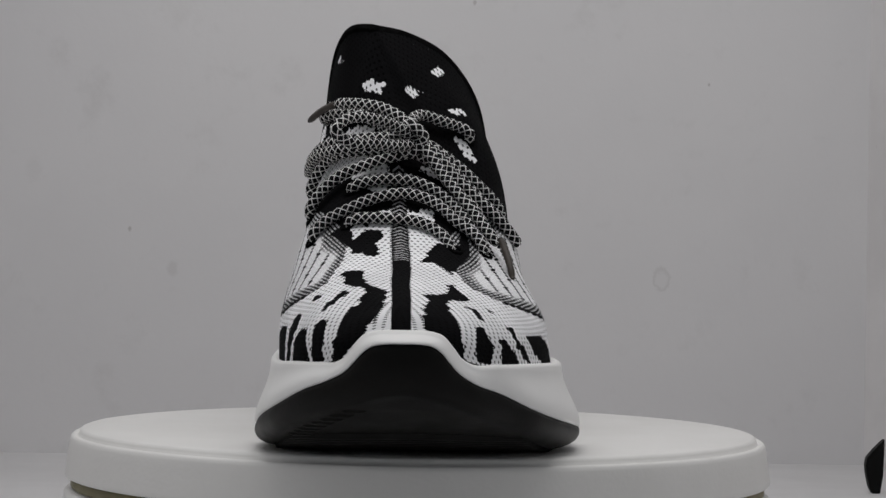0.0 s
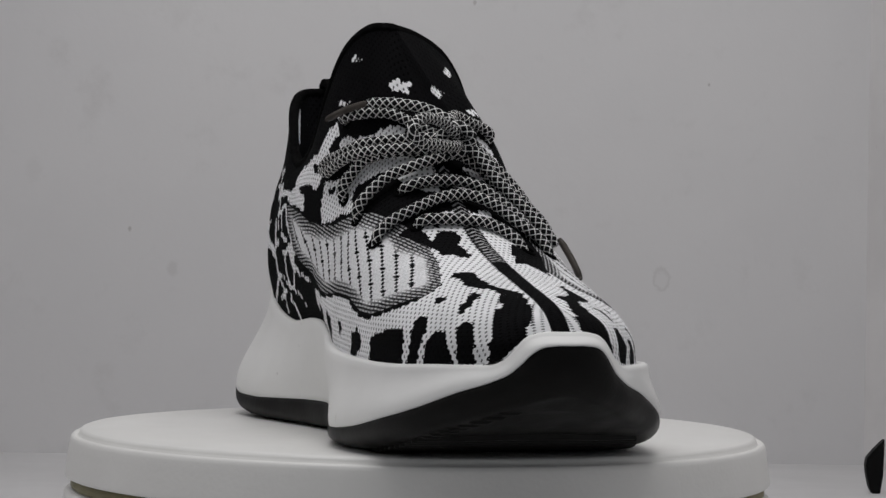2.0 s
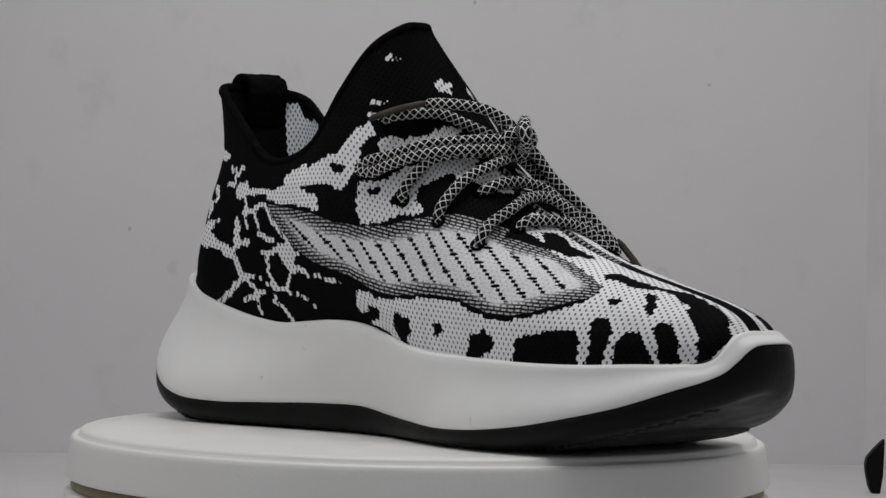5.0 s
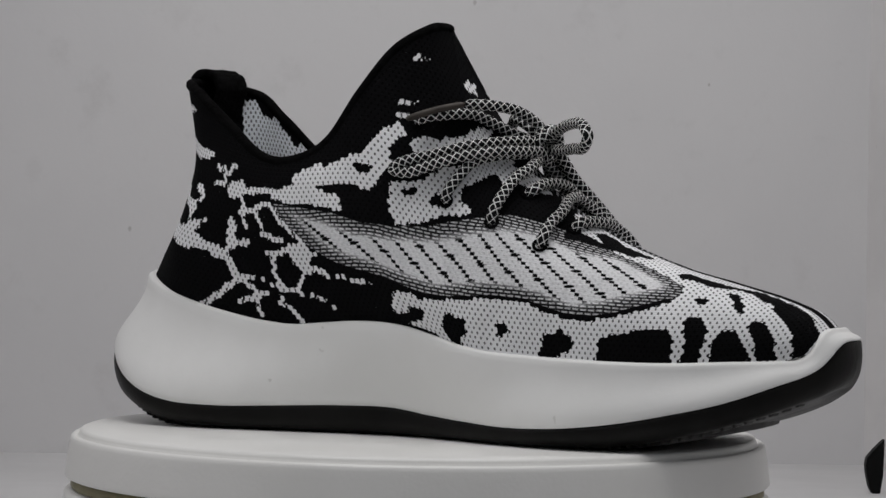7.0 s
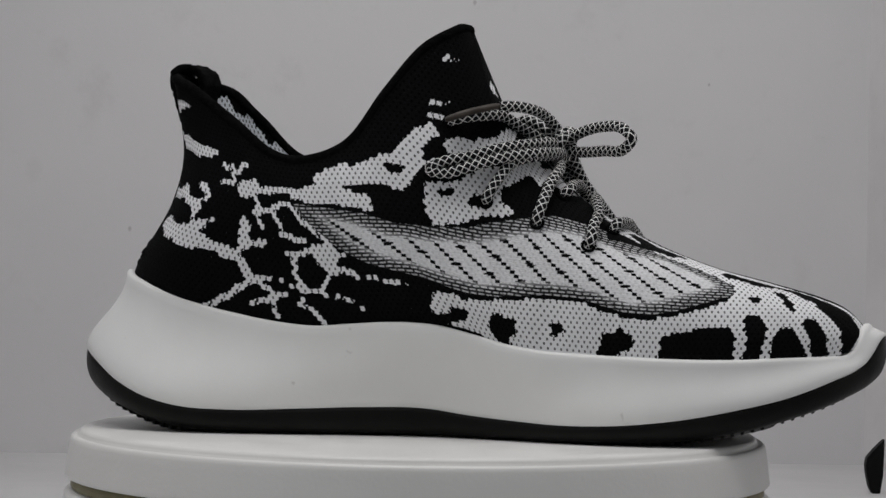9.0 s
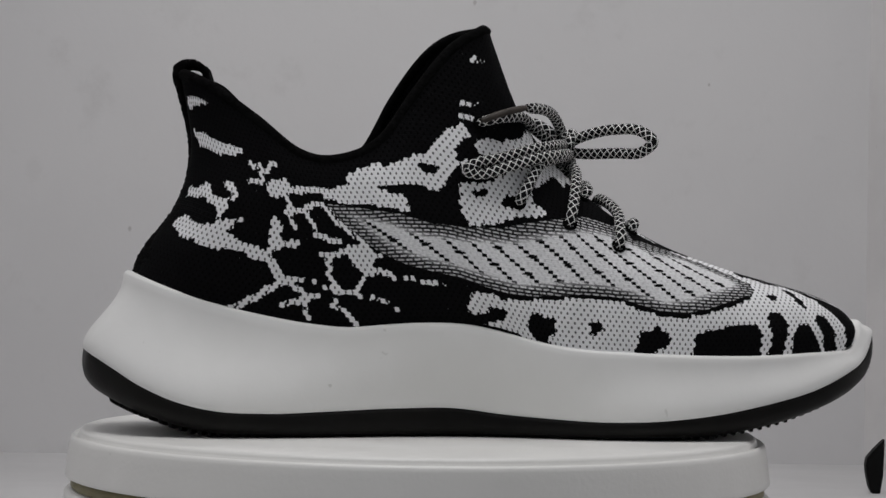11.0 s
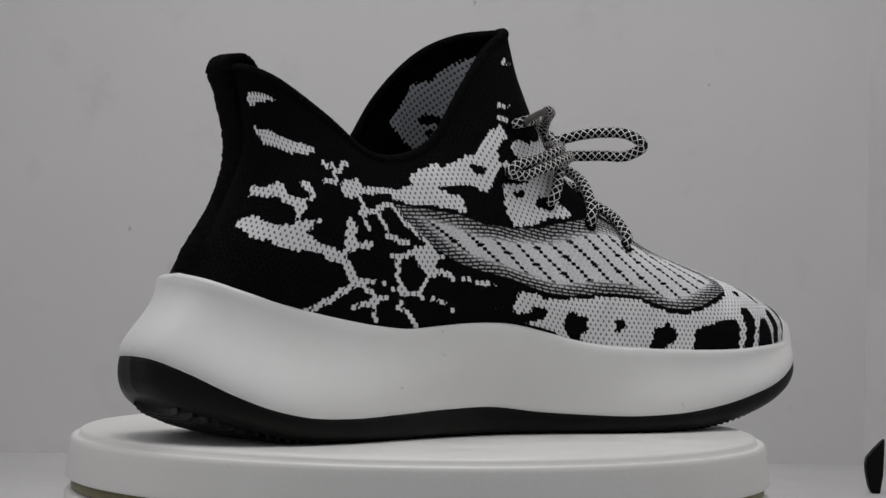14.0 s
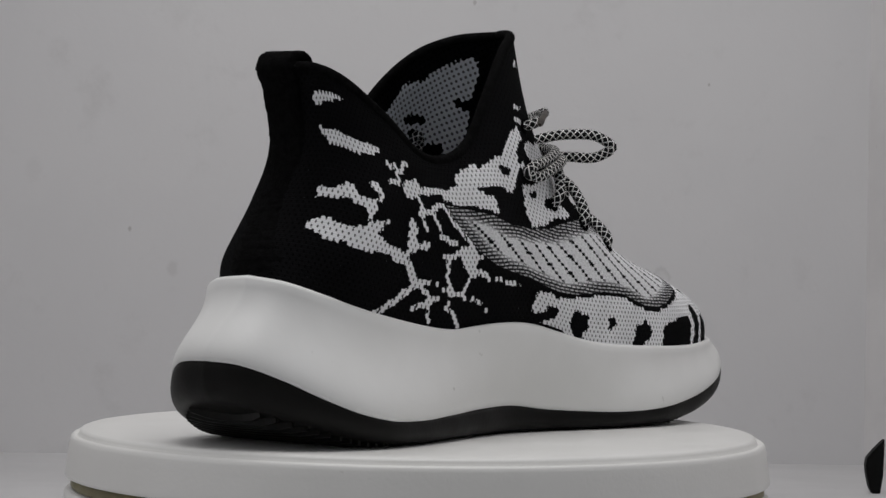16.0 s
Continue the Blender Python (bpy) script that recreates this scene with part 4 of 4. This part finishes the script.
# ---- the laces: round black cord under a white net of yarn ----
def lace_material():
    m = Nodes("lace_cord")
    u, v = m.uv()
    a, b = m.math("DIVIDE", u, 3.0), m.math("MULTIPLY", v, 4.0)
    one = m.math("ABSOLUTE", m.math("SUBTRACT", m.math("FRACT", m.math("ADD", a, b)), 0.5))
    two = m.math("ABSOLUTE", m.math("SUBTRACT", m.math("FRACT", m.math("SUBTRACT", m.math("ADD", a, 40.0), b)), 0.5))
    near = m.math("MINIMUM", one, two)
    wob = m.math("MULTIPLY", m.math("SUBTRACT", m.noise(700, 2), 0.5), 0.07)
    net = m.ramp(m.math("ADD", near, wob), 0.060, 0.102, 1.0, 0.0)
    m.colour(m.mix(net, (0.004, 0.004, 0.005), (0.86, 0.86, 0.85)))
    m.rough(0.8)
    m.bsdf.inputs["Specular IOR Level"].default_value = 0.2
    m.bump(m.math("ADD", net, m.math("MULTIPLY", m.noise(3000, 2), 0.4)), 0.0004, 0.8)
    return m.mat


lace_cord = lace_material()
CORD = 0.0021


def cord(points, label="", radius=CORD):
    p = np.asarray(points, float)
    lie = np.clip(p[:, 0] / 12, 0, 1)  # the cords lie close over the inner side
    p -= np.stack([1.3 * lie, 0 * lie, 1.8 * lie], 1)
    return tube("lace", p * MM, radius, lace_cord, shoe, label, sides=16)


def laces():
    bars = [
        [(-27.5, -77.7, 78.9), (-25.4, -79.1, 81.3), (-18.4, -80.7, 82.2), (-10.2, -82.2, 82.0), (0.4, -82.6, 80.4), (8.5, -85, 77.2), (12.4, -88.5, 71.9)],
        [(-39.7, -69.9, 72.2), (-39.9, -71.2, 75.5), (-35.8, -71.6, 80.3), (-26.9, -72.7, 85.4), (-14.6, -70.2, 90.4), (-5.8, -69.2, 91.4), (5.2, -70.6, 88.9),
         (13.3, -74.7, 83.6), (21.7, -79.1, 77.1), (24.5, -82.5, 71.5)],
        [(-27.5, -57.9, 92), (-25.3, -60.6, 93.9), (-18.6, -61.5, 96.0), (-10.2, -62.4, 96.6), (0.3, -63.4, 94.9), (9, -65.2, 91.5), (17.4, -71.6, 83.3), (21.2, -76.9, 75.4)],
        [(-40.8, -50.5, 80.6), (-41.9, -51.3, 83.7), (-37.2, -53.6, 92.2), (-30, -55.4, 98.3), (-23, -56.6, 101.3), (-12.7, -55.8, 104.8), (-3.3, -53.6, 106.4), (5.5, -54.5, 102.4),
         (11.7, -57.7, 96), (20.9, -60.8, 87.4), (24.7, -62.5, 80.2)],
        [(-40.4, -31, 88.7), (-42.3, -32.4, 91.5), (-40, -36.4, 98.5), (-36, -40.2, 103.8), (-30, -47.2, 106.4), (-18, -53, 107.5), (-5, -57, 108)],
        [(-36.5, -16.1, 119.1), (-38.2, -20.1, 120.4), (-33.3, -28.8, 121.8), (-25, -35.5, 121.8), (-18, -40.5, 118.4), (-12.5, -46.5, 114.8), (-5, -53.5, 111.5)],
        [(18.3, -26.4, 113.3), (18.6, -28.7, 117.1), (13.3, -31.4, 119.9), (7.9, -35.2, 120.6), (-1.4, -41, 121.5), (-5, -48, 118.5), (-4, -54, 113)],
        [(-3, -55, 110), (5, -51.5, 108.5), (13, -48.5, 105), (22, -46.5, 97), (29.5, -42, 89), (31.5, -39.5, 84)]]
    for line in bars:
        cord(line)
    free = cord([(-33.5, -35, 125.6), (-24, -44, 125.2), (-14, -49.5, 123), (-6.5, -53.5, 118), (-3, -56, 112)], "free lace end with grey-brown tip")
    tube("aglet", np.asarray([(-44.4, -16, 119.6), (-39.5, -25, 123), (-33.6, -35, 125.6)]) * MM, 0.0013, aglet_brown, free, "grey-brown lace tip")
    other = cord([(-4, -55, 112), (1, -58.5, 108), (7.5, -62, 100.5), (15.5, -67.5, 92), (23, -73, 82.5), (28.6, -77.3, 75)], "free lace end with grey-brown tip")
    tube("aglet", np.asarray([(28.4, -77, 75.6), (31, -82.5, 68.5), (32.8, -88, 61)]) * MM, 0.0013, aglet_brown, other, "grey-brown lace tip")
    cord([(-4, -55, 112.5), (-10, -62, 116), (-20, -73, 118.6), (-28.5, -81.5, 117.4), (-32, -85, 113.6), (-28, -82, 110), (-18, -73, 109.4), (-8, -62, 109.2), (-3, -55, 110)],
         "bow loop reaching forward")
    cord([(-4, -55, 112), (-14, -53, 112.4), (-26, -47.5, 111.6), (-36.4, -38, 109.8), (-41.4, -25, 106), (-43.4, -13, 103), (-43.6, -10, 101), (-43.9, -14.5, 99.6), (-43, -26, 102.4),
          (-39.6, -37.4, 105.8), (-31, -48.5, 107.8), (-16, -55, 108.6), (-5, -56, 109)], "bow loop lying back along the ankle")
    cord([(-4, -55, 112), (5, -53.5, 109), (12.5, -51.5, 102.4), (20.5, -50, 94), (30.5, -47.5, 84), (35.6, -46.5, 77.6), (36.4, -50.5, 76), (31.8, -55, 82), (22, -57.5, 91),
          (12.5, -58, 100), (4, -57, 107.5), (-3, -56, 111)], "bow loop hanging over the inner side")
    # the top eyelet's lace shows as a short bight inside the collar
    bight = [(21.4, -14.2, 108.8), (18.4, -15.2, 112.8), (17.4, -18.2, 116.8), (18.4, -21.2, 113.8), (21.4, -22.2, 108.8)]
    tube("lace", np.asarray(bight) * MM, 0.0018, lace_cord, shoe, sides=16)
    cord([(-9, -53, 115), (-5, -58.5, 117), (0, -58.5, 112.5), (-3, -57, 107.5), (-9, -55.5, 108), (-11.5, -55, 112), (-8, -58, 115.5), (-2, -57, 115.5)], "lace knot")


def eyelets():
    rings = [(-40.6, -31.2, 89.2), (-41.2, -50.9, 81.2), (-40.2, -70.2, 73), (-27, -78, 79.2), (-27.2, -58.4, 92), (-37, -16.6, 119.2),
             (12.6, -90.2, 73), (24.4, -82.3, 71.6), (21.2, -76.7, 75.6), (25, -62.4, 80.4), (18.4, -26.8, 113.6)]
    grid = np.concatenate([LAT.reshape(-1, 3), MED.reshape(-1, 3)])
    flow = np.concatenate([(-(inward(LAT, 1.0) - LAT)).reshape(-1, 3), (-(inward(MED, 1.0) - MED)).reshape(-1, 3)])
    for p in rings:
        k = np.linalg.norm(grid - np.asarray(p) * MM, axis=1).argmin()
        n, c = flow[k], grid[k]
        a = np.cross(n, UP)
        a /= np.linalg.norm(a)
        b = np.cross(n, a)
        ring = [c + n * 0.0003 + (a * math.cos(t) + b * math.sin(t)) * 0.0023 for t in np.linspace(0, 2 * math.pi, 13)]
        tube("eyelet", ring, 0.0006, felt_black, shoe, "black stitched lace hole", sides=8, caps=False, count=26)


laces()
eyelets()


# ---- what moves ----
def turn(t):
    """Degrees that the disc has turned: nearly steady, a little under nine a second."""
    s = math.sin(t / SECONDS * math.pi)
    return math.degrees(0.15672 * t - 0.000119 * t * t - 0.00795 * s)


def motions():
    times = [0.5 * k for k in range(int(SECONDS * 2) + 1)]
    walk(disc, [(t, pose(0, 0, 0, 0, 0, turn(t))) for t in times])
    walk(shoe, [(t, pose(0, 0, 0, 0, 0, turn(t))) for t in times])


motions()
